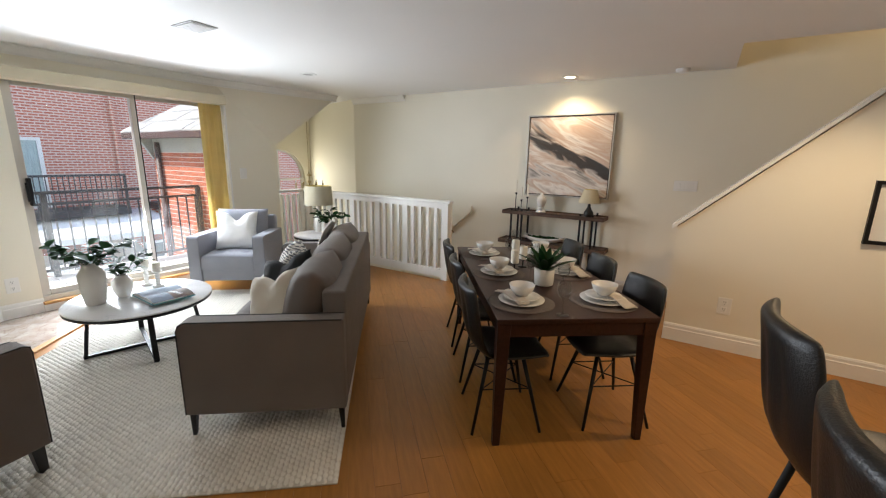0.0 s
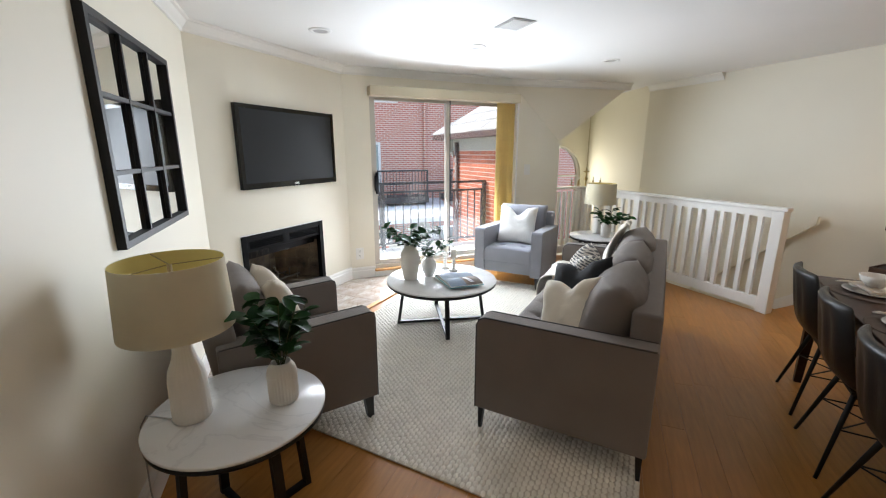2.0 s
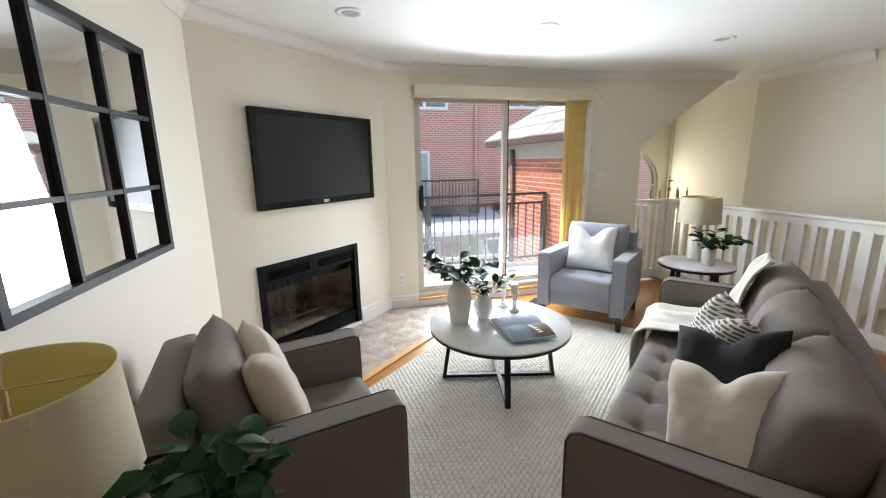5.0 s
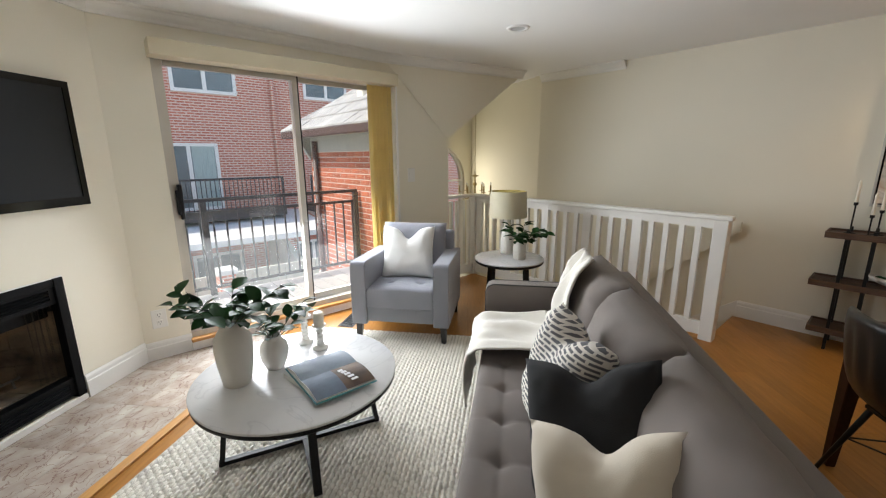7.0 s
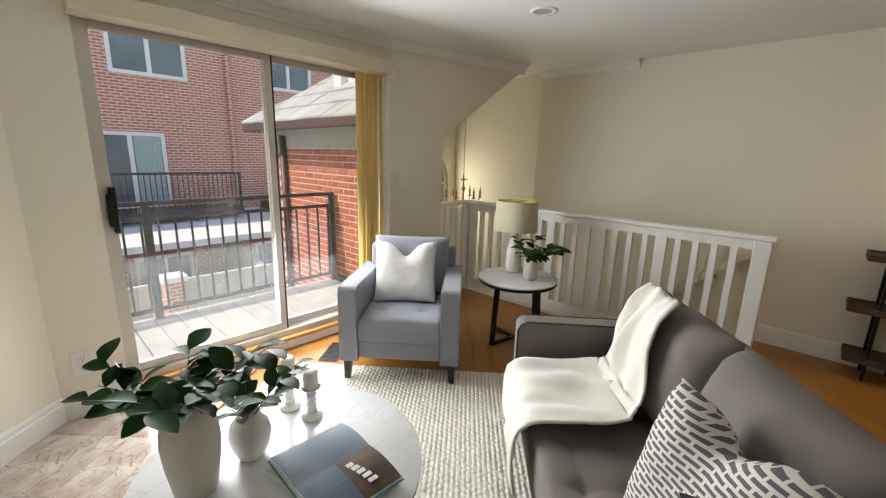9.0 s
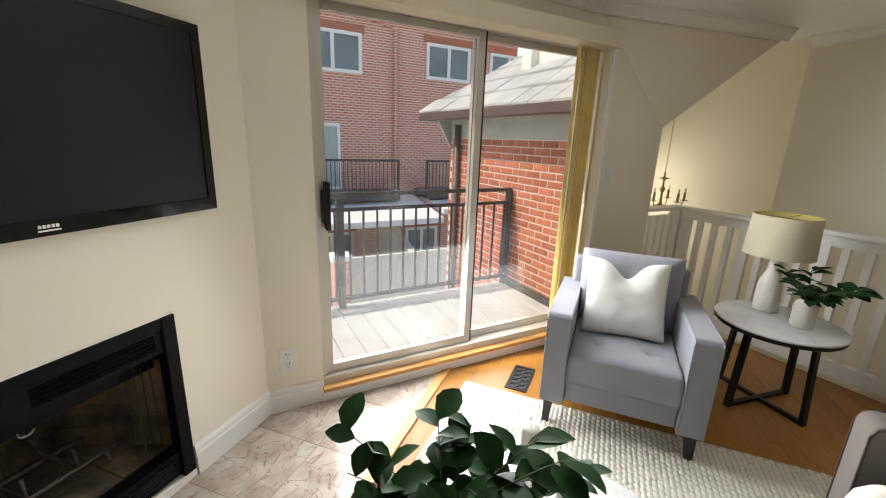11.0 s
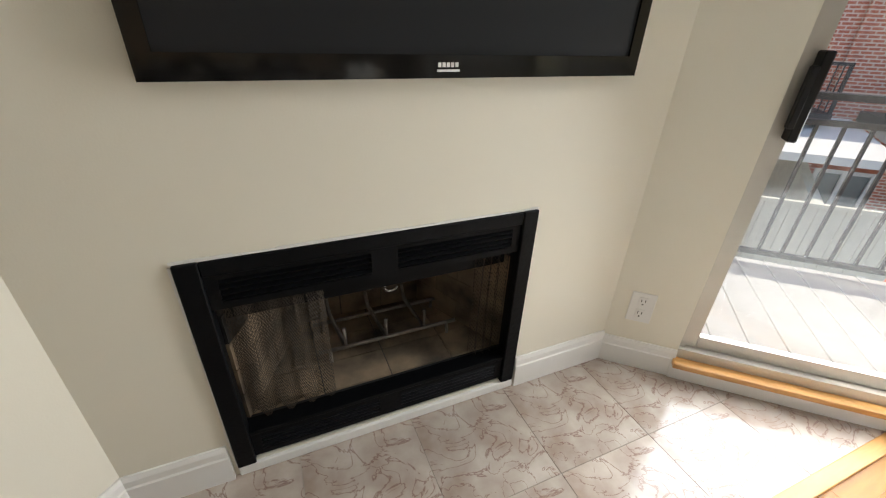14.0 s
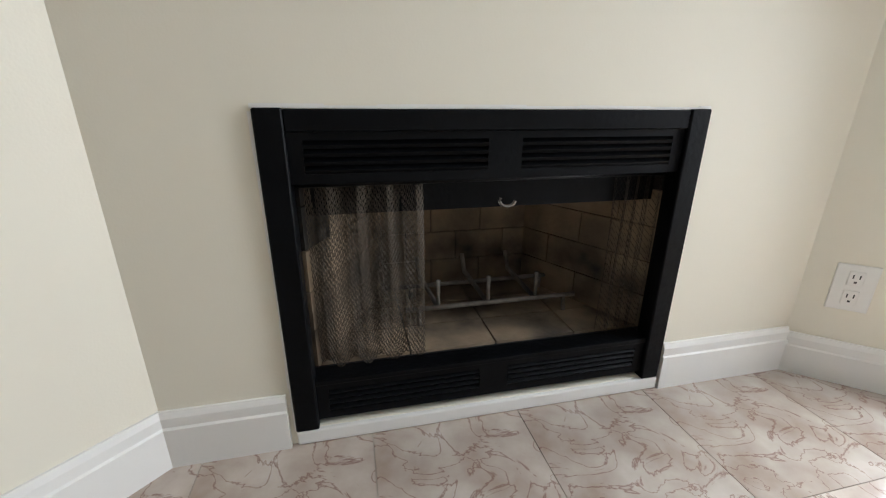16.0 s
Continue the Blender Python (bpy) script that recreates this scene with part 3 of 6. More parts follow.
# hearth tiles and their oak border
TR0 = Vector((-0.036, 2.238, 0))
structure(box("hearth_trim", -1.33, 2.13, -0.055, 0.0, -0.005, 0.014, M_oaktrim, bev=0.004, at=pose(TR0.x, TR0.y, 0, 0, 0, 41.5)), "honey oak strip edging the stone hearth")

# ---- balcony door ----
door = structure(new("door_1"), "aluminium sliding balcony door, closed")
bm = bmesh.new()
for b in ((DX0, DX0 + 0.027, WY + 0.02, WY + 0.13, DZ0, DZ1), (DX1 - 0.035, DX1, WY + 0.02, WY + 0.13, DZ0, DZ1),
          (DX0, DX1, WY + 0.02, WY + 0.13, DZ1 - 0.035, DZ1), (DX0, DX1, WY + 0.0, WY + 0.14, DZ0 - 0.03, DZ0 + 0.018)):
    add_box(bm, *b)
put_mesh("frame", bm, M_alu, door)


def sash(x0, x1, y, parent):
    bm = bmesh.new()
    for b in ((x0, x0 + 0.040, y, y + 0.03, DZ0 + 0.02, DZ1 - 0.037), (x1 - 0.045, x1, y, y + 0.03, DZ0 + 0.02, DZ1 - 0.037),
              (x0 + 0.045, x1 - 0.045, y, y + 0.03, DZ0 + 0.02, DZ0 + 0.075), (x0 + 0.045, x1 - 0.045, y, y + 0.03, DZ1 - 0.075, DZ1 - 0.037)):
        add_box(bm, *b)
    put_mesh("sash", bm, M_alu, parent)
    p = box("pane", x0 + 0.04, x1 - 0.04, y + 0.013, y + 0.018, DZ0 + 0.07, DZ1 - 0.07, M_glass, parent)
    p.visible_shadow = False


sash(DX0 + 0.028, 1.73, WY + 0.035, door)
sash(1.69, DX1 - 0.036, WY + 0.085, door)
box("gasket", 1.731, 1.742, WY + 0.036, WY + 0.084, DZ0 + 0.02, DZ1 - 0.037, M_black, door)
bm = bmesh.new()
add_box(bm, DX0 + 0.048, DX0 + 0.075, WY - 0.022, WY + 0.034, 1.04, 1.30)
add_box(bm, DX0 + 0.03, DX0 + 0.05, WY - 0.03, WY + 0.0, 1.08, 1.26)
bmesh.ops.bevel(bm, geom=bm.edges[:], offset=0.004, segments=1, affect='EDGES')
put_mesh("handle", bm, M_black, door)
structure(box("door_step", DX0 - 0.01, 2.62, WY - 0.05, WY + 0.03, 0.075, 0.102, M_oaktrim, bev=0.006), "oak nosing below the balcony door")
structure(box("door_riser", DX0 - 0.01, 2.62, WY - 0.024, WY, 0.0, 0.074, M_trim, bev=0.003), "white riser below the balcony door")
bl = thing("vertical_blind", pose(2.36, WY - 0.07, 0), "yellowed vertical blind drawn aside by the balcony door", "blind")
box("valance", -1.68, 0.295, -0.085, 0.065, 2.158, 2.262, M_valance, bl, bev=0.004)
bm = bmesh.new()
add_box(bm, -0.045, 0.045, -0.0006, 0.0006, 0.13, 2.15)
sl = put_mesh("slat", bm, M_blind, bl, pose(0.02, 0, 0, 0, 0, 28))
for i in range(1, 6):
    share("slat", sl.data, bl, pose(0.02 + 0.044 * i, 0.006 * math.sin(i * 2.1), 0, 0, 0, 24 + 9 * math.sin(i * 1.7)))
tube("wand", [(0.25, -0.055, 2.15), (0.25, -0.057, 1.05)], 0.004, M_plate, bl)
box("valance_end", 0.27, 0.295, -0.06, 0.07, 0.13, 2.154, M_trim, bl)

# ---- balcony and outside ----
deck = structure(new("balcony_floor"), "grey painted plank balcony floor")
for i in range(24):
    x = -0.9 + 0.165 * i
    if i == 0:
        b0 = box("plank", 0, 0.158, 3.76, 4.86, 0.02, 0.05, M_deck, deck, bev=0.003, seg=1, at=pose(x, 0, 0))
    elif x < 2.85:
        share("plank", b0.data, deck, pose(x, 0, 0))
box("joist", -0.95, 2.93, 3.76, 4.88, -0.2, 0.012, M_gutter, deck)
rail = thing("balcony_railing", pose(0, 4.80, 0.05), "dark iron balcony railing with thin pickets", "railing")
box("top_rail", -0.9, 2.90, -0.025, 0.025, 1.0, 1.035, M_iron, rail, bev=0.004)
box("mid_rail", -0.9, 2.90, -0.015, 0.015, 0.87, 0.90, M_iron, rail)
box("bottom_rail", -0.9, 2.90, -0.015, 0.015, 0.07, 0.10, M_iron, rail)
pk = box("picket", -0.008, 0.008, -0.008, 0.008, 0.10, 0.87, M_iron, rail, at=pose(-0.8, 0, 0))
for i in range(1, 30):
    share("picket", pk.data, rail, pose(-0.8 + 0.125 * i, 0, 0))
for x in (-0.7, 1.12, 2.88):
    box("post", x - 0.028, x + 0.028, -0.028, 0.028, -0.04, 1.0, M_iron, rail)
box("side_kerb", 2.87, 2.925, -1.0, 0.0, -0.03, 0.06, M_iron, rail)

# the brick neighbour at the balcony's side
BX, BY1, BZ = 2.94, 6.2, 1.57
nb = thing("brick_annex", pose(0, 0, 0), "orange red brick annex with a pale shingled hip roof", "building")
box("wall", BX + 0.004, 3.20, 3.78, BY1, -3.0, BZ, M_mortar, nb)
box("frieze", BX - 0.01, 3.20, 3.77, BY1 + 0.02, BZ, BZ + 0.22, M_sidng, nb)
box("soffit", BX - 0.22, 3.20, 3.77, BY1 + 0.3, BZ + 0.21, BZ + 0.235, M_sidng, nb)
box("gutter", BX - 0.30, BX - 0.20, 3.77, BY1 + 0.37, BZ + 0.20, BZ + 0.30, M_gutter, nb, bev=0.012)
box("gutter", BX - 0.20, 3.6, BY1 + 0.28, BY1 + 0.37, BZ + 0.20, BZ + 0.30, M_gutter, nb, bev=0.012)
prism("bracket", [(BX - 0.2, BZ + 0.2), (BX - 0.01, BZ + 0.2), (BX - 0.01, BZ - 0.12)], 'y', BY1 - 0.02, BY1 + 0.04, M_sidng, nb)
tube("downpipe", [(BX - 0.05, BY1 - 0.25, BZ + 0.15), (BX - 0.05, BY1 - 0.25, -3)], 0.04, M_gutter, nb)
# hip roof in rows of shingles
bm = bmesh.new()
e0, ez, pit = BX - 0.3, BZ + 0.29, 0.72
rr = random.Random(4)
for k in range(14):
    xa, xb = e0 + 0.24 * k, e0 + 0.24 * (k + 1) + 0.03
    za, zb = ez + 0.24 * k * pit + 0.02, ez + (0.24 * (k + 1) + 0.03) * pit
    yend = BY1 + 0.38 - 0.24 * k
    y = 3.77
    while y < yend - 0.02:
        yy = min(y + rr.uniform(0.22, 0.42), yend)
        dz = rr.uniform(0, 0.012)
        y2 = min(yy, yend - 0.24) if yy >= yend else yy
        vs = [bm.verts.new(v) for v in ((xa, y + 0.004, za + dz), (xa, yy - 0.004, za + dz), (xb, max(y + 0.005, y2 - 0.004), zb + dz * 0.3), (xb, y + 0.004, zb + dz * 0.3))]
        lo = [bm.verts.new(v.co - Vector((0, 0, 0.02))) for v in vs]
        bm.faces.new(vs)
        for i in range(4):
            bm.faces.new((vs[i], lo[i], lo[(i + 1) % 4], vs[(i + 1) % 4]))
        y = yy
tagged(put_mesh("shingles", bm, M_slate, nb), "pale grey weathered shingles", kind="stuff")
bm = bmesh.new()
T = 14 * 0.24
A = [bm.verts.new(v) for v in ((e0, 3.77, ez), (e0, BY1 + 0.38, ez), (e0 + T, BY1 + 0.38 - T, ez + T * pit), (e0 + T, 3.77, ez + T * pit))]
bm.faces.new(A)
B = [bm.verts.new(v) for v in ((8.0, BY1 + 0.38, ez), (8.0, BY1 + 0.38 - T, ez + T * pit))]
bm.faces.new((A[1], B[0], B[1], A[2]))
put_mesh("roof", bm, M_slate, nb)

# the far row of brick houses
FY = 14.0
far = thing("brick_rowhouse", pose(0, 0, 0), "weathered red brick rowhouse across the courtyard", "building")
box("wall", -12, 24, FY, FY + 6, -3.2, 5.0, M_farbrick, far)
box("roof", -12.2, 24.2, FY - 0.5, FY + 6, 5.0, 5.25, M_trim, far)
box("upper_wall", -12, 24, FY + 0.3, FY + 6, 5.25, 7.5, M_farbrick, far)
def far_window(x, z, w, h, door=False):
    wd = new("window")
    wd.parent = far
    wd.matrix_basis = pose(x, FY, z)
    bm = bmesh.new()
    for b in ((0, 0.09, -0.05, 0.02, 0, h), (w - 0.09, w, -0.05, 0.02, 0, h), (0.09, w - 0.09, -0.05, 0.02, 0, 0.09),
              (0.09, w - 0.09, -0.05, 0.02, h - 0.09, h), (w / 2 - 0.05, w / 2 + 0.05, -0.05, 0.02, 0.09, h - 0.09)):
        add_box(bm, *b)
    put_mesh("frame", bm, M_trim, wd)
    box("pane", 0.09, w - 0.09, -0.012, -0.008, 0.09, h - 0.09, M_extglass, wd)
    if door:
        box("curtain", w * 0.55, w - 0.1, -0.02, -0.014, 0.09, h - 0.09, M_curtain, wd)
    else:
        box("lintel", -0.1, w + 0.1, -0.03, 0.0, h, h + 0.22, M_brick, wd)
for x, z, w, h, d in ((2.45, 3.32, 1.7, 1.10, 0), (6.25, 3.40, 1.6, 1.06, 0), (8.65, 3.45, 1.6, 1.0, 0), (-1.6, 3.32, 1.6, 1.1, 0),
                      (1.9, -0.04, 1.55, 1.95, 1), (8.2, -0.04, 1.3, 1.95, 1), (2.4, -2.9, 1.4, 1.5, 0), (5.6, -2.9, 1.2, 1.5, 0), (-2.2, -0.04, 1.6, 1.95, 1), (11.5, 3.4, 1.6, 1.0, 0)):
    far_window(x, z, w, h, d)
tube("downpipe", [(3.9, FY - 0.08, 4.95), (5.2, FY - 0.08, 4.65), (5.2, FY - 0.08, -3.0)], 0.06, M_farbrick, far)
for x0, x1 in ((1.5, 5.0), (5.9, 9.6)):
    bm = bmesh.new()
    for i in range(int((x1 - x0) / 0.12) + 1):
        add_box(bm, x0 + 0.12 * i - 0.01, x0 + 0.12 * i + 0.01, FY - 0.92, FY - 0.90, -0.05, 0.9)
    add_box(bm, x0, x1, FY - 0.94, FY - 0.88, 0.86, 0.92)
    add_box(bm, x0, x1, FY - 1.0, FY, -0.28, -0.06)
    add_box(bm, x0, x0 + 0.06, FY - 0.94, FY - 0.88, -0.06, 0.92)
    add_box(bm, x1 - 0.06, x1, FY - 0.94, FY - 0.88, -0.06, 0.92)
    put_mesh("balcony", bm, M_iron, far)
aw = thing("entrance_canopy", pose(0, 0, 0), "white sloped canopy over the rowhouse entrances", "canopy")
prism("roof", [(FY, -0.25), (FY - 2.4, -0.62), (FY - 2.4, -0.78), (FY, -0.45)], 'x', -3.0, 5.8, M_trim, aw)
prism("roof", [(FY, -0.2), (FY - 1.8, -0.5), (FY - 1.8, -0.66), (FY, -0.4)], 'x', 6.1, 9.6, M_trim, aw)
fn = thing("board_fence", pose(0, 10.2, -2.55), "cream painted board fence in the courtyard", "fence")
b0 = box("board", 0, 0.19, 0, 0.03, 0, 1.35, M_fence, fn, at=pose(-3, 0, 0))
for i in range(1, 46):
    share("board", b0.data, fn, pose(-3 + 0.2 * i, 0.004 * (i % 2), 0))
box("cap", -3, 6.2, -0.03, 0.06, 1.35, 1.41, M_fence, fn)
pl = thing("brick_pillar", pose(2.35, 9.9, -2.55), "red brick gate pillar with a white cap", "pillar")
box("shaft", -0.17, 0.17, -0.17, 0.17, 0, 1.5, M_farbrick, pl)
box("cap", -0.22, 0.22, -0.22, 0.22, 1.5, 1.62, M_trim, pl, bev=0.02)
st = thing("outdoor_stair_wall", pose(0, 0, 0), "pale stuccoed parapet of an outdoor stair", "wall")
prism("parapet", [(11.0, -2.55), (11.0, -1.6), (13.9, -0.55), (13.9, -2.55)], 'x', 4.6, 4.8, M_fence, st)
structure(box("ground", -120, 120, 4.9, 200, -2.75, -2.55, M_conc), "pale concrete courtyard")
structure(box("ground_near", -120, 120, -120, 4.9, -2.95, -2.76, M_conc), "pale concrete ground under the house")

# ---- railing round the stairwell ----
rl = thing("stair_railing", pose(3.93, 0, 0), "white painted wooden railing with square balusters round the stairwell", "railing")
box("handrail", -0.045, 0.045, 0.88, 3.70, 1.0, 1.035, M_trim, rl, bev=0.008)
box("handrail", -0.49, -0.046, 3.61, 3.70, 1.0, 1.035, M_trim, rl, bev=0.008)
box("fascia", -0.02, 0.02, 0.98, 3.64, 0.93, 0.999, M_trim, rl)
box("bottom_rail", -0.025, 0.025, 0.98, 3.64, 0.03, 0.14, M_trim, rl, bev=0.004)
box("bottom_rail", -0.49, -0.03, 3.63, 3.68, 0.03, 0.14, M_trim, rl, bev=0.004)
box("newel_post", -0.05, 0.05, 0.90, 1.00, 0, 0.999, M_trim, rl, bev=0.005)
box("newel_post", -0.05, 0.05, 3.60, 3.70, 0, 0.999, M_trim, rl, bev=0.005)
bb = box("baluster", -0.019, 0.019, -0.021, 0.021, 0.14, 0.96, M_trim, rl, at=pose(0, 1.11, 0))
for i in range(1, 21):
    y = 1.11 + 0.122 * i
    if i % 4 == 0:
        box("wide_baluster", -0.0235, 0.0235, y - 0.042, y + 0.042, 0.03, 0.96, M_trim, rl, bev=0.003)
    else:
        share("baluster", bb.data, rl, pose(0, y, 0))
for i in range(4):
    share("baluster", bb.data, rl, pose(-0.40 + 0.1 * i, 3.655, 0))
hr = thing("wall_handrail", pose(AX - 0.06, 0, 0), "cream wooden handrail that descends along the stair wall", "handrail")
prism("rail", [(0.98, 0.90), (0.98, 0.82), (3.1, 0.82 - 2.12 * 0.86), (3.1, 0.90 - 2.12 * 0.86)], 'x', -0.025, 0.025, M_wall, hr)
for y in (1.3, 2.3):
    tube("bracket", [(0.0, y, 0.80 - (y - 0.98) * 0.86), (0.06, y, 0.76 - (y - 0.98) * 0.86)], 0.008, M_brass, hr)

# ---- fireplace ----
fp = thing("fireplace", TVM, "black metal fireplace insert with spark curtains, unlit", "fireplace")
x0, x1 = FX0 - 0.040, FX1 + 0.012
bm = bmesh.new()
for b in ((x0, x0 + 0.055, -0.014, 0.04, 0.045, 0.81), (x1 - 0.055, x1, -0.014, 0.04, 0.045, 0.81), (x0 + 0.055, x1 - 0.055, -0.010, 0.04, 0.765, 0.808)):
    add_box(bm, *b)
bmesh.ops.bevel(bm, geom=bm.edges[:], offset=0.003, segments=1, affect='EDGES')
put_mesh("surround", bm, M_firebk, fp)


def louvre(za, zb, parts):
    bm = bmesh.new()
    a0, a1 = x0 + 0.055, x1 - 0.055
    mid = (a0 + a1) / 2
    for b in ((a0, a1, 0.0, 0.02, zb - 0.016, zb), (a0, a1, 0.0, 0.02, za, za + 0.02), (a0, a0 + 0.03, 0.0, 0.02, za + 0.02, zb - 0.016),
              (a1 - 0.03, a1, 0.0, 0.02, za + 0.02, zb - 0.016), (mid - 0.04, mid + 0.04, 0.0, 0.02, za + 0.02, zb - 0.016)):
        add_box(bm, *b)
    put_mesh("grille", bm, M_firebk, fp)
    box("grille_back", a0, a1, 0.035, 0.04, za, zb, M_slot, fp)
    for s, e in ((a0 + 0.03, mid - 0.04), (mid + 0.04, a1 - 0.03)):
        n = parts
        for i in range(n):
            z = za + 0.02 + (zb - za - 0.036) * (i + 0.5) / n
            bm = bmesh.new()
            add_box(bm, s, e, -0.009, 0.009, -0.0045, 0.0045, pose(0, 0.008, z, 32, 0, 0))
            put_mesh("slat", bm, M_firebk, fp)


rr = random.Random(6)
bm = bmesh.new()
a = x0 - 0.004
while a < x1:
    b = min(a + rr.uniform(0.05, 0.16), x1 + 0.004)
    add_box(bm, a, b, -0.0035, 0.001, 0.809, 0.813 + rr.uniform(0, 0.006))
    a = b
z = 0.045
while z < 0.80:
    h = min(z + rr.uniform(0.05, 0.14), 0.809)
    add_box(bm, x0 - 0.004 - rr.uniform(0, 0.005), x0 - 0.0005, -0.0035, 0.001, z, h)
    z = h
put_mesh("paint_edge", bm, M_trim, fp)
louvre(0.66, 0.764, 4)
louvre(0.065, 0.165, 4)
box("hood", x0 + 0.055, x1 - 0.055, 0.075, 0.09, 0.575, 0.66, M_firebk, fp)
box("ledge", x0 + 0.05, x1 - 0.05, -0.004, 0.06, 0.165, 0.18, M_firebk, fp, bev=0.003)
bm = bmesh.new()
add_tube(bm, [(FX0 + 0.5 + 0.02 * math.cos(a * 0.52), 0.028, 0.60 + 0.014 * math.sin(a * 0.52)) for a in range(5, 13)], 0.004, 6)
put_mesh("damper_pull", bm, M_ash, fp)
# firebox: splayed sides, brick panels
def quad_slab(name, a, b, z0, z1, m, t=0.02):
    a, b = Vector((*a, 0)), Vector((*b, 0))
    d = (b - a)
    return box(name, 0, d.length, 0, t, z0, z1, m, fp, at=Matrix.Translation(a) @ Matrix.Rotation(math.atan2(d.y, d.x), 4, 'Z'))


def brick_panel(a, b, z0, rows, cols):
    quad_slab("fire_backing", a, b, z0, z0 + 0.66, M_slot)
    a, b = Vector((*a, 0)), Vector((*b, 0))
    d = b - a
    L, hh = d.length, 0.105
    R = Matrix.Translation(a) @ Matrix.Rotation(math.atan2(d.y, d.x), 4, 'Z')
    cw = L / cols
    for r in range(rows):
        off = 0.5 * cw * (r % 2)
        for c in range(-1, cols + 1):
            s, e = max(0, c * cw + off), min(L, (c + 1) * cw + off)
            if e - s > 0.03:
                box("firebrick", s + 0.002, e - 0.002, -0.012, 0.002, z0 + hh * r + 0.002, z0 + hh * (r + 1) - 0.002, M_sootblk if r > 3 or (r == 3 and c % 3 == 2) else M_soot, fp, at=R)


brick_panel((FX0 + 0.22, 0.50), (FX1 - 0.22, 0.50), 0.18, 6, 3)
brick_panel((FX1 - 0.22, 0.50), (FX1 - 0.01, 0.06), 0.18, 6, 2)
brick_panel((FX0 + 0.01, 0.06), (FX0 + 0.22, 0.50), 0.18, 6, 2)
box("firebox_floor", FX0, FX1, 0.03, 0.56, 0.155, 0.172, M_slot, fp)
for i in range(4):
    for j in range(3):
        box("firebrick", FX0 + 0.02 + 0.245 * i, FX0 + 0.26 + 0.245 * i, 0.075 + 0.14 * j, 0.21 + 0.14 * j, 0.17, 0.181, M_soot, fp)
box("firebox_top", FX0, FX1, 0.05, 0.56, 0.66, 0.68, M_slot, fp)
bm = bmesh.new()
for b in ((FX0 - 0.02, FX0, 0.04, 0.58, 0.1, 0.7), (FX1, FX1 + 0.02, 0.04, 0.58, 0.1, 0.7), (FX0, FX1, 0.57, 0.60, 0.1, 0.7), (FX0, FX1, 0.04, 0.57, 0.04, 0.06)):
    add_box(bm, *b)
put_mesh("casing", bm, M_slot, fp)


def curtain(xa, xb, folds, name="spark_curtain"):
    """Woven chain: crossed wires that follow soft folds."""
    bm = bmesh.new()
    def at(u, z):
        x = xa + (xb - xa) * u
        return Vector((x, 0.058 + 0.016 * math.sin(u * folds * 2 * math.pi) + 0.004 * math.sin(z * 9 + u * 20), z))
    nu = int((xb - xa) * 1.5 / 0.0085)
    z0, z1, nz = 0.185, 0.645, 52
    for s in (0, 1):
        for i in range(nu):
            last = None
            for k in range(nz + 1):
                zig = 0.5 * ((k + i) % 2) if s == 0 else 0.5 * ((k + i + 1) % 2)
                p = at(min(1, (i + zig + 0.5 * s) / nu), z0 + (z1 - z0) * k / nz)
                w = 0.0009
                pair = (bm.verts.new(p + Vector((-w, -0.0005, 0))), bm.verts.new(p + Vector((w, 0.0005, 0))))
                if last:
                    bm.faces.new((last[0], last[1], pair[1], pair[0]))
                last = pair
    return tagged(put_mesh(name, bm, M_mesh, fp), "bronze woven spark curtain", kind="stuff")


curtain(FX0 + 0.03, FX0 + 0.30, 4)
curtain(FX1 - 0.17, FX1 - 0.04, 4)
tube("curtain_rod", [(FX0 + 0.01, 0.058, 0.648), (FX1 - 0.01, 0.058, 0.648)], 0.005, M_black, fp)
structure(box("hearth_sill", FX0 - 0.04, FX1 + 0.015, -0.012, 0.02, 0.004, 0.043, M_trim, bev=0.004, at=TVM), "white painted sill below the fireplace")
gr = thing("fire_grate", TVM @ pose(FX0 + 0.53, 0.26, 0.181), "rusty grey iron fire grate in the firebox", "grate")
tube("bar", [(-0.26, -0.04, 0.05), (0.30, -0.04, 0.05)], 0.008, M_ash, gr)
tube("bar", [(-0.26, 0.13, 0.05), (0.30, 0.13, 0.05)], 0.008, M_ash, gr)
for x in (-0.16, 0.0, 0.16):
    tube("prong", [(x, -0.04, 0.14), (x, -0.04, 0.05), (x - 0.03, 0.13, 0.09), (x - 0.035, 0.15, 0.15)], 0.008, M_ash, gr)
for x in (-0.22, 0.26):
    tube("leg", [(x, -0.04, 0.05), (x, -0.05, 0.0)], 0.007, M_ash, gr)
    tube("leg", [(x, 0.13, 0.05), (x, 0.14, 0.0)], 0.007, M_ash, gr)

# ---- television ----
tv = thing("television", TVM @ pose(1.072, 0.04, 1.573), "black flat-screen television, switched off, hung above the fireplace", "television")
TW, TH = 1.215, 0.715
bm = bmesh.new()
for b in ((-TW / 2, -TW / 2 + 0.036, -0.085, -0.045, -TH / 2, TH / 2), (TW / 2 - 0.036, TW / 2, -0.085, -0.045, -TH / 2, TH / 2),
          (-TW / 2 + 0.036, TW / 2 - 0.036, -0.085, -0.045, -TH / 2, -TH / 2 + 0.05), (-TW / 2 + 0.036, TW / 2 - 0.036, -0.085, -0.045, TH / 2 - 0.036, TH / 2)):
    add_box(bm, *b)
put_mesh("bezel", bm, M_tvbez, tv)
box("screen", -TW / 2 + 0.03, TW / 2 - 0.03, -0.079, -0.07, -TH / 2 + 0.04, TH / 2 - 0.03, M_tvscr, tv)
box("case", -TW / 2 + 0.02, TW / 2 - 0.02, -0.0695, -0.040, -TH / 2 + 0.02, TH / 2 - 0.02, M_black, tv, bev=0.008)
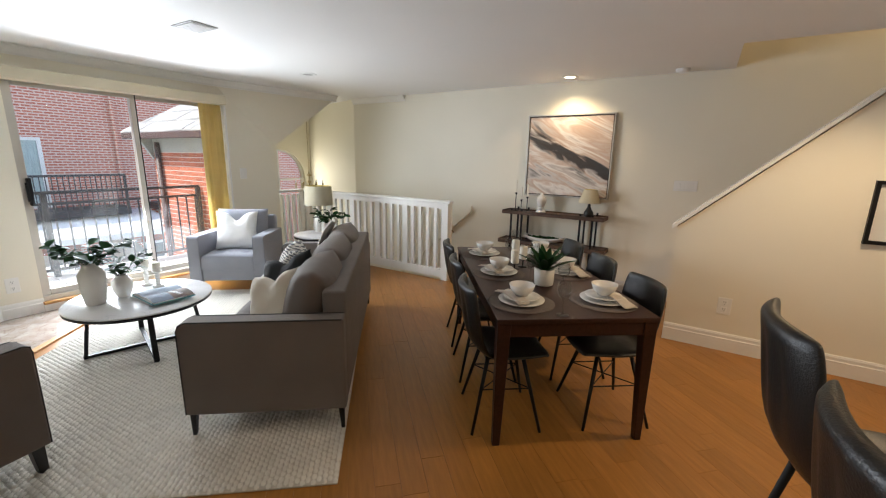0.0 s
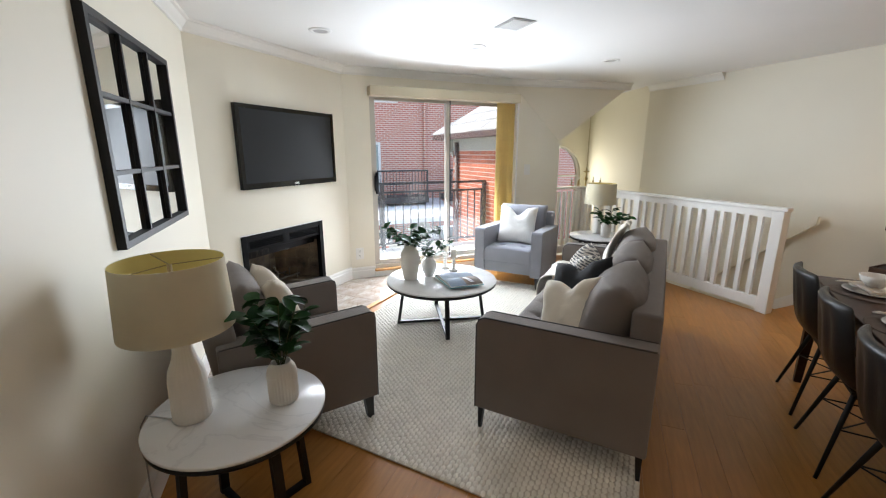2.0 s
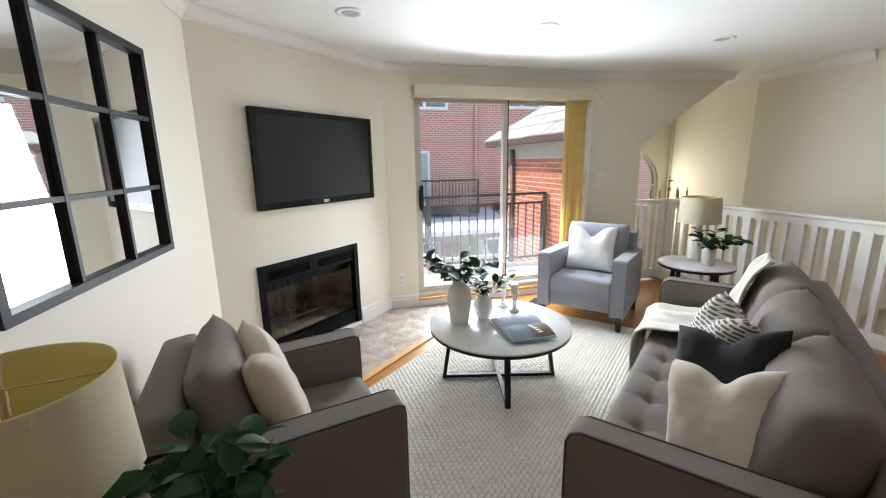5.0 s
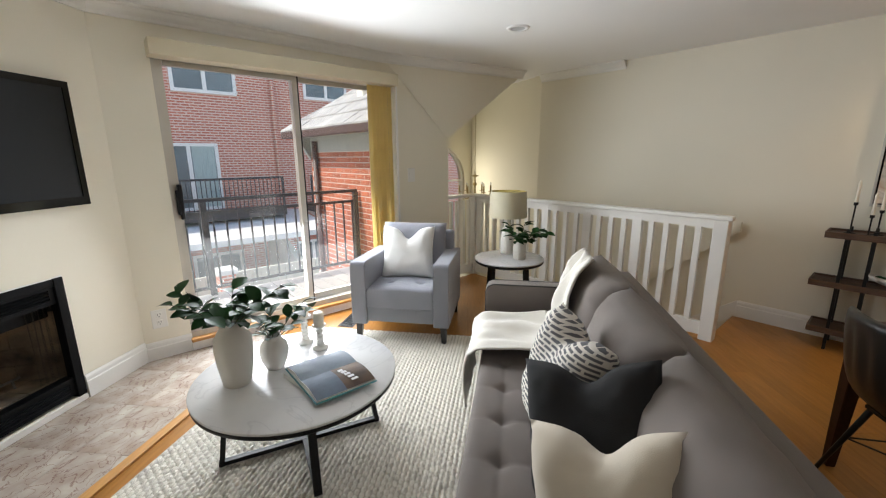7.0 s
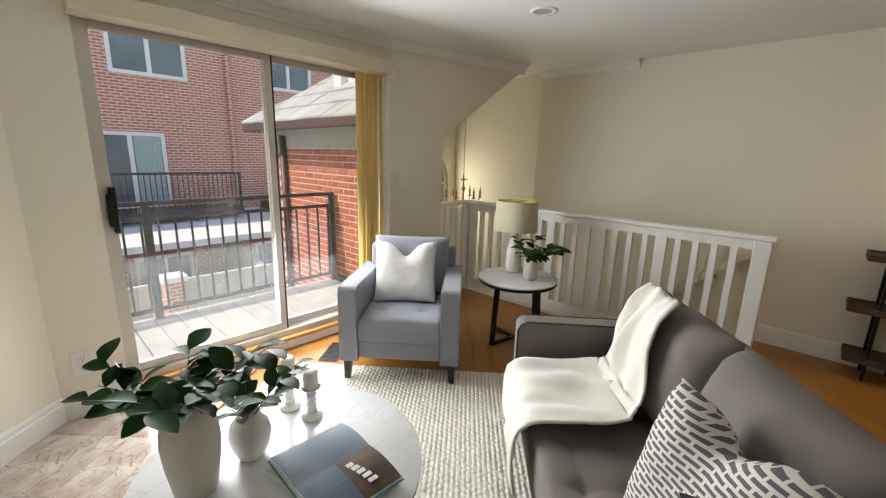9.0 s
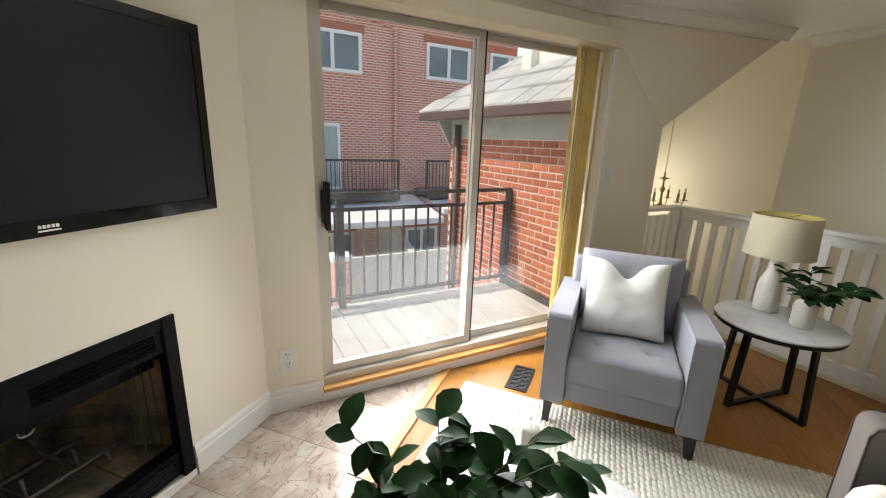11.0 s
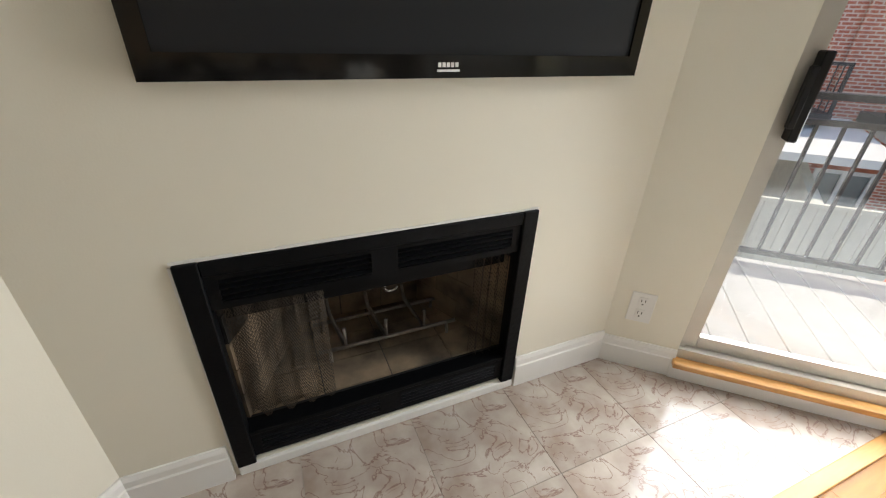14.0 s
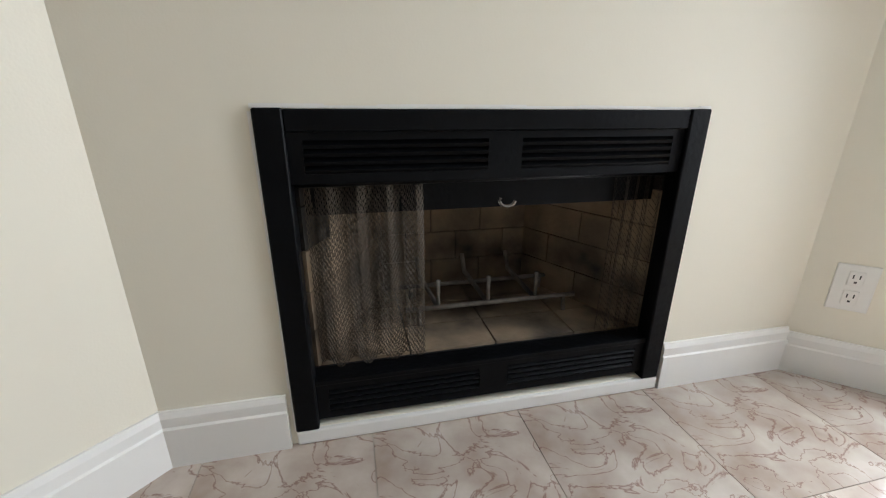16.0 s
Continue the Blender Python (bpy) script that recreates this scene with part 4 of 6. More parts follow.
box("mount", -0.25, 0.25, -0.0415, -0.038, -0.2, 0.2, M_black, tv)
bm = bmesh.new()
for i in range(5):
    add_box(bm, -0.012 + 0.011 * i, -0.004 + 0.011 * i, -0.0865, -0.085, -TH / 2 + 0.024, -TH / 2 + 0.034)
add_box(bm, -0.014, 0.044, -0.0865, -0.085, -TH / 2 + 0.014, -TH / 2 + 0.019)
put_mesh("badge", bm, M_plate, tv)


# ---- plates on the walls ----
def outlet(name, m, label, cat, kind):
    o = thing(name, m, label, cat)
    box("plate", -0.048, 0.048, -0.007, 0.0, -0.072, 0.072, M_plate, o, bev=0.003)
    if kind == "outlet":
        for z in (-0.03, 0.03):
            box("socket", -0.018, 0.018, -0.009, -0.0065, z - 0.022, z + 0.022, M_plate, o, bev=0.002)
            bm = bmesh.new()
            add_box(bm, -0.009, -0.006, -0.0098, -0.0085, z + 0.0, z + 0.012)
            add_box(bm, 0.006, 0.009, -0.0098, -0.0085, z + 0.0, z + 0.012)
            add_box(bm, -0.003, 0.003, -0.0098, -0.0085, z - 0.014, z - 0.008)
            put_mesh("slots", bm, M_slot, o)
    else:
        for x in ([0] if kind == "switch" else [-0.06, -0.02, 0.02, 0.06]):
            box("rocker", x - 0.014, x + 0.014, -0.011, -0.006, -0.03, 0.03, M_plate, o, bev=0.002)
    return o


outlet("outlet", pose(0.51, WY, 0.315), "white duplex outlet on the window wall", "outlet", "outlet")
outlet("light_switch", pose(2.90, WY, 1.30), "white light switch beside the balcony door", "switch", "switch")
outlet("outlet", WEST @ pose(0, -0.36, 0.36, 0, 0, 90), "white duplex outlet on the mirror wall", "outlet", "outlet")
o = outlet("light_switch", pose(AX, -1.58, 1.31, 0, 0, -90), "white multi-gang light switch on the painting's wall", "switch", "bank")
bpy.data.objects.remove(o.children[0])
box("plate", -0.11, 0.11, -0.007, 0.0, -0.055, 0.055, M_plate, o, bev=0.003)
outlet("outlet", pose(3.57, -2.02, 0.39, 0, 0, -90), "white duplex outlet on the stair wall", "outlet", "outlet")

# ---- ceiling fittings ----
# the last two fittings are unseen, added to go with the fill lamps
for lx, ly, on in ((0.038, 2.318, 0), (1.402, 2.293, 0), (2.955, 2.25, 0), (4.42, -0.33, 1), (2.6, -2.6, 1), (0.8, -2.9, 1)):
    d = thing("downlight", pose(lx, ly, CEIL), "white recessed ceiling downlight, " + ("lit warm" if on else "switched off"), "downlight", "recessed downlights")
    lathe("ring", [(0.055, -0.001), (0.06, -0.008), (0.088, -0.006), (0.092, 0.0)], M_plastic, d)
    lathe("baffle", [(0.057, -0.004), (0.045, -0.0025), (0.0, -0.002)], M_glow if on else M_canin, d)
vt = thing("ceiling_vent", pose(1.36, 1.58, CEIL, 0, 0, 2), "white louvred ceiling air vent", "vent")
box("flange", -0.10, 0.10, -0.13, 0.13, -0.006, 0, M_canin, vt, bev=0.002)
for i in range(9):
    box("louvre", -0.08 + 0.018 * i, -0.07 + 0.018 * i, -0.11, 0.11, -0.012, -0.006, M_plastic, vt)
sm = thing("smoke_detector", pose(4.5, -1.42, CEIL), "white round smoke detector on the ceiling", "smoke detector")
lathe("body", [(0.065, 0), (0.065, -0.015), (0.055, -0.032), (0.03, -0.04), (0, -0.04)], M_plastic, sm)

# ---- rug ----
rug = thing("rug", pose(1.153, 1.486, 0, 0, 0, 40), "cream chunky braided wool rug on the oak floor", "rug")
RL, RW = 1.55, 1.20
box("backing", -RL, RL, -RW, RW, 0.001, 0.010, M_rugbase, rug, bev=0.003)
bm = bmesh.new()
rr = random.Random(7)
ny, nx = int(2 * RW / 0.026), int(2 * RL / 0.036)
for j in range(ny):
    for i in range(nx):
        cx = -RL + 0.018 + 0.036 * i + 0.018 * (j % 2) + rr.uniform(-0.003, 0.003)
        cy = -RW + 0.013 + 0.026 * j + rr.uniform(-0.0015, 0.0015)
        if cx > RL - 0.015:
            continue
        a, b, h = 0.0208 + rr.uniform(-0.002, 0.002), 0.0126, 0.018 + rr.uniform(-0.002, 0.003)
        tw = 0.17 + rr.uniform(-0.1, 0.1)
        ct, stt = math.cos(tw), math.sin(tw)
        ring, mid = [], []
        for k in range(6):
            u, v = a * math.cos(k * 1.0472), b * math.sin(k * 1.0472)
            ring.append(bm.verts.new((cx + u * ct - v * stt, cy + u * stt + v * ct, 0.010)))
            mid.append(bm.verts.new((cx + 0.62 * (u * ct - v * stt), cy + 0.62 * (u * stt + v * ct), h - 0.002)))
        for k in range(6):
            q = (k + 1) % 6
            bm.faces.new((ring[k], ring[q], mid[q], mid[k]))
        bm.faces.new(mid)
tagged(put_mesh("braid", bm, M_rug, rug, None, True), "cream braided wool loops", kind="stuff")
RZ = 0.018


# ---- sofa ----
def corner_leg(parent, x, y, sx, sy):
    bm = bmesh.new()
    add_box(bm, min(0, -0.10 * sx), max(0, -0.10 * sx), min(0, -0.03 * sy), max(0, -0.03 * sy), 0.125, 0.135)
    vs = add_box(bm, min(0, -0.035 * sx), max(0, -0.035 * sx), min(0, -0.03 * sy), max(0, -0.03 * sy), 0, 0.125)
    for v in vs[:4]:
        v.co.x = v.co.x * 0.55 - 0.006 * sx
        v.co.y = v.co.y * 0.6
    put_mesh("leg", bm, M_black, parent, pose(x, y, 0))


def piping(pts, parent, r=0.005, m=None):
    tube("piping", pts, r, m or M_pipe, parent, n=6)


sofa = thing("sofa", pose(1.602, 0.807, RZ, 0, 0, 38.5), "taupe grey three-seat sofa with tufted seat on the rug", "sofa")
SL2, SD = 1.06, 0.43
ARM = 0.675
for s in (-1, 1):
    xa, xb = (SL2 - 0.11, SL2) if s > 0 else (-SL2, -SL2 + 0.11)
    bm = bmesh.new()
    add_box(bm, xa, xb, -SD, SD, 0.135, ARM)
    bmesh.ops.bevel(bm, geom=[e for e in bm.edges if abs(e.verts[0].co.y - SD) < 1e-4 and abs(e.verts[1].co.y - SD) < 1e-4 and e.verts[0].co.z > 0.6 and e.verts[1].co.z > 0.6], offset=0.05, segments=5, profile=0.5, affect='EDGES')
    bmesh.ops.bevel(bm, geom=bm.edges[:], offset=0.012, segments=2, profile=0.5, affect='EDGES')
    put_mesh("arm", bm, M_grey, sofa)
    for x in (xa + 0.004, xb - 0.004):
        piping([(x, -SD + 0.01, ARM - 0.002), (x, SD - 0.05, ARM - 0.002), (x, SD - 0.016, ARM - 0.018), (x, SD - 0.002, ARM - 0.05), (x, SD - 0.002, 0.14)], sofa, 0.0045)
box("base", -SL2 + 0.11, SL2 - 0.11, -SD + 0.02, SD - 0.03, 0.15, 0.29, M_grey, sofa, bev=0.012)
bm = bmesh.new()
vs = add_box(bm, -SL2 + 0.11, SL2 - 0.11, -SD, -SD + 0.13, 0.14, 0.80)
bmesh.ops.bevel(bm, geom=bm.edges[:], offset=0.018, segments=3, profile=0.5, affect='EDGES')
put_mesh("back", bm, M_grey, sofa, None, True)
tx = [-0.80 + 0.229 * i for i in range(8)]
tufted("seat", 2 * (SL2 - 0.112), 0.70, 0.29, 0.455, M_grey, sofa, [(x, y) for x in tx for y in (-0.12, 0.06, 0.22)], pose(0, 0.06, 0), nx=150, ny=60, pitch=True)
for i in range(3):
    x = -0.625 + 0.625 * i
    pillow("back_cushion", 0.63, 0.47, 0.28, M_grey, sofa, pose(x, -0.19, 0.675, 108, 0, (i - 1) * 1.5), pinch=0.03, seed=i + 3)
for sx in (-1, 1):
    for sy in (-1, 1):
        corner_leg(sofa, sx * (SL2 - 0.015), sy * (SD - 0.015), sx, sy)
SM = sofa.matrix_basis


def cushion(m, w, mt, label, chop=0.0, t=0.17, seed=1):
    c = pillow("throw_pillow", w, w, t, mt, None, m, chop, pinch=0.07, seed=seed)
    return tagged(c, label, "pillow")


cushion(SM @ pose(-0.70, 0.01, 0.65, 112, 0, 58) @ pose(0, 0, 0, 0, 0, -19), 0.39, M_cushb, "beige linen throw pillow, dented at the top, on the sofa", 0.055, 0.19, 2)
cushion(SM @ pose(-0.45, 0.01, 0.675, 109, 0, 54) @ pose(0, 0, 0, 0, 0, -19), 0.43, M_cushk, "black velvet throw pillow on the sofa", 0.055, 0.16, 5)
cushion(SM @ pose(-0.15, 0.06, 0.675, 106, 0, 14), 0.45, M_stripe, "off-white throw pillow with grey woven bars, on the sofa", 0.06, 0.21, 9)


def throw_blanket():
    """A rumpled cloth: over the seat's front edge, across the seat and up the back cushion."""
    bm = bmesh.new()
    path = [(0.455, 0.20), (0.458, 0.30), (0.457, 0.40), (0.452, 0.44), (0.44, 0.475), (0.40, 0.492), (0.28, 0.488), (0.14, 0.49), (0.03, 0.50), (-0.02, 0.56), (-0.045, 0.66), (-0.075, 0.76), (-0.12, 0.86), (-0.18, 0.925)]
    nu, nv = 64, 40
    seglen = [0]
    for a, b in zip(path, path[1:]):
        seglen.append(seglen[-1] + math.dist(a, b))
    def at(s):
        s *= seglen[-1]
        for k in range(len(path) - 1):
            if s <= seglen[k + 1] + 1e-9:
                f = (s - seglen[k]) / (seglen[k + 1] - seglen[k])
                return [path[k][i] + f * (path[k + 1][i] - path[k][i]) for i in (0, 1)], path[k + 1][0] - path[k][0], path[k + 1][1] - path[k][1]
    g = []
    for i in range(nu + 1):
        s = i / nu
        (y, z), dy, dz = at(s)
        L = math.hypot(dy, dz)
        nyy, nzz = dz / L, -dy / L
        if nzz < 0 and abs(nzz) > abs(nyy):
            nyy, nzz = -nyy, -nzz
        if abs(nyy) >= abs(nzz) and nyy < 0:
            nyy, nzz = -nyy, -nzz
        width = 0.52 - 0.26 * max(0, s - 0.45) / 0.55
        xc = 0.57 + 0.08 * s + 0.02 * math.sin(s * 9)
        row = []
        for j in range(nv + 1):
            v = j / nv - 0.5
            fold = 0.013 * (1 + math.sin(v * 13 + 6 * s + 5 * noise.noise((s * 3, v * 2, 0)))) + 0.028 * (1 + noise.noise((s * 6, v * 5, 2)))
            fold *= 0.6 + 0.7 * s
            row.append(bm.verts.new((xc + v * width + 0.02 * noise.noise((s * 5, v * 3, 7)), y + nyy * (fold + 0.004), z + nzz * (fold + 0.004))))
        g.append(row)
    for i in range(nu):
        for j in range(nv):
            bm.faces.new((g[i][j], g[i + 1][j], g[i + 1][j + 1], g[i][j + 1]))
    ob = put_mesh("throw_blanket", bm, M_throw, None, SM, True)
    so = ob.modifiers.new("thickness", 'SOLIDIFY')
    so.thickness, so.offset = 0.010, 1
    return tagged(ob, "white fleece throw draped over the sofa's seat and back", "blanket")


throw_blanket()


# ---- armchairs ----
def armchair(m, mt, label, cush_m, cush_label):
    c = thing("armchair", m, label, "armchair", "living room armchairs")
    hw, hd, arm = 0.40, 0.40, 0.675
    for s in (-1, 1):
        xa, xb = (hw - 0.125, hw) if s > 0 else (-hw, -hw + 0.125)
        bm = bmesh.new()
        vs = add_box(bm, xa, xb, -hd + 0.02, hd, 0.15, arm)
        for v in vs:
            if v.co.z > 0.5 and v.co.y < 0:
                v.co.z -= 0.03
        bmesh.ops.bevel(bm, geom=[e for e in bm.edges if e.verts[0].co.y > hd - 0.01 and e.verts[1].co.y > hd - 0.01 and e.verts[0].co.z > 0.6 and e.verts[1].co.z > 0.6], offset=0.035, segments=4, profile=0.5, affect='EDGES')
        bmesh.ops.bevel(bm, geom=bm.edges[:], offset=0.012, segments=2, profile=0.5, affect='EDGES')
        put_mesh("arm", bm, mt, c)
        for x in (xa + 0.005, xb - 0.005):
            piping([(x, -hd + 0.03, arm - 0.034), (x, hd - 0.035, arm - 0.003), (x, hd - 0.008, arm - 0.014), (x, hd - 0.003, arm - 0.04), (x, hd - 0.003, 0.155)], c, 0.004, M_pipe if mt is M_grey else mt)
    box("base", -hw + 0.125, hw - 0.125, -hd + 0.03, hd - 0.02, 0.17, 0.30, mt, c, bev=0.012)
    tufted("seat", 2 * (hw - 0.127), 0.66, 0.30, 0.46, mt, c, [(x, y) for x in (-0.13, 0.13) for y in (-0.08, 0.12)], pose(0, 0.065, 0), nx=56, ny=56)
    bm = bmesh.new()
    add_box(bm, -hw + 0.06, hw - 0.06, -0.07, 0.07, 0, 0.62)
    bmesh.ops.bevel(bm, geom=bm.edges[:], offset=0.03, segments=3, profile=0.5, affect='EDGES')
    put_mesh("back", bm, mt, c, pose(0, -hd + 0.10, 0.20, 7, 0, 0), True)
    pillow("back_cushion", 0.58, 0.48, 0.20, mt, c, pose(0, -hd + 0.20, 0.665, 99, 0, 0), pinch=0.02, seed=4)
    for sx in (-1, 1):
        for sy in (-1, 1):
            bm = bmesh.new()
            vs = add_box(bm, -0.026, 0.026, -0.026, 0.026, 0, 0.15)
            for v in vs[:4]:
                v.co.x, v.co.y = v.co.x * 0.68 + 0.008 * sx, v.co.y * 0.68 + 0.008 * sy
            put_mesh("leg", bm, M_blackw, c, pose(sx * (hw - 0.05), sy * (hd - 0.05), 0))
    cushion(m @ pose(0.02, -0.03, 0.67, 110, 0, 4), 0.46, cush_m, cush_label, 0.10, 0.16, 11)
    return c


armchair(pose(2.29, 2.83, 0.004, 0, 0, 129.6), M_blue, "cool grey upholstered armchair standing on the rug's edge", M_cushw, "white cotton throw pillow with a dented top, on the armchair")
armchair(pose(-0.42, 1.12, 0.004, 0, 0, -80), M_grey, "taupe grey upholstered armchair by the mirror wall", M_cushb, "beige linen throw pillow on the taupe armchair")


# ---- tables ----
def round_table(m, r, h, label, name, group, ang):
    t = thing(name, m, label, "table", group)
    lathe("top", [(0, h - 0.014), (r - 0.003, h - 0.014), (r, h - 0.011), (r, h - 0.003), (r - 0.003, h), (0, h)], M_top, t, n=72)
    lathe("rim", [(0, h - 0.040), (r - 0.012, h - 0.040), (r - 0.003, h - 0.032), (r - 0.003, h - 0.0142), (0, h - 0.0142)], M_black, t, n=72)
    for k in (0, 90):
        a = ang + k
        w = r * 0.80
        bm = bmesh.new()
        add_box(bm, -w - 0.012, w + 0.012, -0.014, 0.014, 0.0, 0.022)
        for s in (-1, 1):
            vs = add_box(bm, -0.012, 0.012, -0.018, 0.018, 0.0, h - 0.038)
            for v in vs:
                v.co.x = v.co.x + s * (w if v.co.z < 0.1 else w * 0.86)
        put_mesh("leg_frame", bm, M_black, t, pose(0, 0, 0.0 if k == 0 else 0.001, 0, 0, a))
    return t


CT = pose(0.915, 1.945, RZ)
round_table(CT, 0.49, 0.43 - RZ, "round white marble coffee table on a black crossed metal base", "coffee_table", "", 75)
round_table(pose(-0.62, 0.33, 0), 0.325, 0.55, "round white marble side table with black metal legs", "side_table", "side tables", 30)
round_table(pose(3.18, 2.45, 0), 0.325, 0.55, "round white marble side table with black metal legs", "side_table", "side tables", 80)


def table_lamp(m, shade_r, label):
    l = thing("table_lamp", m, label, "lamp", "living room lamps")
    lathe("base", [(0, 0), (0.060, 0), (0.066, 0.006, 1), (0.066, 0.06, 1), (0.064, 0.16, 1), (0.058, 0.20, 1), (0.042, 0.24, 1), (0.034, 0.275, 1), (0.034, 0.37), (0, 0.37)], M_ceramic, l, n=96, flute=0.0007, flutes=24)
    tube("stem", [(0, 0, 0.37), (0, 0, 0.60)], 0.008, M_brass, l)
    lathe("shade", [(shade_r, 0.365), (shade_r * 0.93, 0.615)], M_shade, l, n=64)
    lathe("lining", [(shade_r * 0.985, 0.366), (shade_r * 0.915, 0.614)], M_shadein, l, n=64)
    bm = bmesh.new()
    for k in range(3):
        a = k * 2.094
        add_tube(bm, [(0, 0, 0.60), (shade_r * 0.92 * math.cos(a), shade_r * 0.92 * math.sin(a), 0.61)], 0.002, 5)
    put_mesh("spider", bm, M_brass, l)
    return l


table_lamp(pose(-0.78, 0.335, 0.55), 0.185, "cream table lamp with a fluted white ceramic base, unlit")
table_lamp(pose(3.30, 2.58, 0.55), 0.185, "cream table lamp with a fluted white ceramic base, unlit")


# ---- plants ----
def add_leaf(bm, base, d, up, L, W):
    d = d.normalized()
    side = d.cross(up)
    if side.length < 0.01:
        side = d.cross(Vector((1, 0, 0)))
    side.normalize()
    nrm = side.cross(d).normalized()
    rows = []
    for t, w in ((0.0, 0.08), (0.2, 0.62), (0.45, 1.0), (0.7, 0.86), (0.9, 0.42), (1.0, 0.03)):
        c = base + d * (L * t) - nrm * (0.22 * L * t * t)
        rows.append((bm.verts.new(c - side * W / 2 * w + nrm * W * 0.16 * w), bm.verts.new(c), bm.verts.new(c + side * W / 2 * w + nrm * W * 0.16 * w)))
    for A, B in zip(rows, rows[1:]):
        bm.faces.new((A[0], A[1], B[1], B[0]))
        bm.faces.new((A[1], A[2], B[2], B[1]))


def sprig(parent, seed, n_stems, length, spread, z0, leafL, leafW, lean=(0, 0), leaves=8, rise=0.75):
    rr = random.Random(seed)
    bs, bl_ = bmesh.new(), bmesh.new()
    for s in range(n_stems):
        a = 2 * math.pi * (s + rr.uniform(-0.3, 0.3)) / n_stems
        L = length * rr.uniform(0.7, 1.1)
        d0 = Vector((math.cos(a) * spread + lean[0], math.sin(a) * spread + lean[1], rise * rr.uniform(0.7, 1.2)))
        pts = []
        for k in range(6):
            t = k / 5
            p = Vector((0, 0, z0 - 0.04)) + d0 * (L * t) + Vector((d0.x, d0.y, -0.4)) * (0.25 * L * t * t)
            pts.append(p)
        add_tube(bs, pts, 0.0028, 5, 0.0012)
        for k in range(leaves):
            t = 0.22 + 0.78 * (k + rr.random() * 0.6) / leaves
            t = min(t, 1.0)
            i = min(int(t * 5), 4)
            p = pts[i].lerp(pts[i + 1], t * 5 - i)
            aa = rr.uniform(0, 6.283)
            dd = (pts[i + 1] - pts[i]).normalized() * 0.6 + Vector((math.cos(aa), math.sin(aa), rr.uniform(-0.45, 0.55)))
            sz = rr.uniform(0.75, 1.15)
            add_leaf(bl_, p, dd, Vector((rr.uniform(-0.4, 0.4), rr.uniform(-0.4, 0.4), 1)), leafL * sz, leafW * sz)
    put_mesh("stems", bs, M_stem, parent, None, True)
    tagged(put_mesh("leaves", bl_, M_leaf, parent, None, True), kind="stuff")


def vase(m, prof, label, mt, flutes=0):
    v = thing("vase_with_greenery", m, label, "plant")
    lathe("vase", prof, mt, v, n=96 if flutes else 40, flute=0.0022, flutes=flutes)
    return v


tall = [(r * 1.14, z * 1.1) for r, z in [(0, 0), (0.050, 0), (0.056, 0.006), (0.070, 0.10), (0.075, 0.17), (0.072, 0.215), (0.055, 0.245), (0.043, 0.262), (0.044, 0.285), (0.038, 0.285), (0.036, 0.255), (0.0, 0.25)]]
v = vase(CT @ pose(-0.265, 0.085, 0.43 - RZ), tall, "tall white ceramic vase with leafy stems on coffee table", M_ceramic)
sprig(v, 3, 9, 0.265, 0.76, 0.31, 0.092, 0.064, leaves=10, rise=0.90)
short = [(r * 1.1, z * 1.05) for r, z in [(0, 0), (0.036, 0), (0.040, 0.005), (0.058, 0.045), (0.066, 0.09), (0.060, 0.125), (0.040, 0.15), (0.034, 0.158), (0.037, 0.170), (0.031, 0.170), (0.028, 0.15), (0, 0.145)]]
v = vase(CT @ pose(-0.075, 0.115, 0.43 - RZ), short, "small round white vase with green leaves on coffee table", M_glaze)
sprig(v, 8, 5, 0.23, 0.55, 0.17, 0.088, 0.058, lean=(0.16, 0), leaves=7, rise=1.0)
fluted = [(0, 0), (0.046, 0), (0.054, 0.008, 1), (0.056, 0.05, 1), (0.056, 0.125, 1), (0.050, 0.150, 1), (0.040, 0.165), (0.038, 0.172), (0.033, 0.172), (0.032, 0.155), (0, 0.15)]
v = vase(pose(-0.455, 0.315, 0.55), fluted, "fluted white vase with dark green leaves on the side table", M_ceramic, 28)
sprig(v, 21, 8, 0.27, 0.36, 0.165, 0.092, 0.056, lean=(0.02, 0.03), leaves=12, rise=1.2)
v = vase(pose(3.20, 2.345, 0.55), fluted, "fluted white vase with dark green leaves on the side table", M_ceramic, 28)
sprig(v, 31, 7, 0.24, 0.75, 0.165, 0.092, 0.066, lean=(0.10, -0.20), leaves=11, rise=0.95)

# candlesticks and books on the coffee table
def candlestick(m, h, label):
    c = thing("candlestick", m, label, "candlestick", "coffee table candlesticks")
    prof = [(0, 0), (0.042, 0), (0.044, 0.006), (0.036, 0.014), (0.024, 0.02)]
    z = 0.02
    while z < h - 0.03:
        prof += [(0.016, z + 0.003), (0.0215, z + 0.010), (0.0215, z + 0.014), (0.016, z + 0.021)]
        z += 0.024
    prof += [(0.018, h - 0.012), (0.036, h - 0.006), (0.040, h), (0.0, h)]
    lathe("stick", prof, M_glaze, c, n=32)
    lathe("candle", [(0.029, h), (0.0295, h + 0.07), (0.026, h + 0.075), (0, h + 0.072)], M_wax, c, n=28)
    tube("wick", [(0, 0, h + 0.07), (0.001, 0, h + 0.084)], 0.001, M_black, c, n=5)


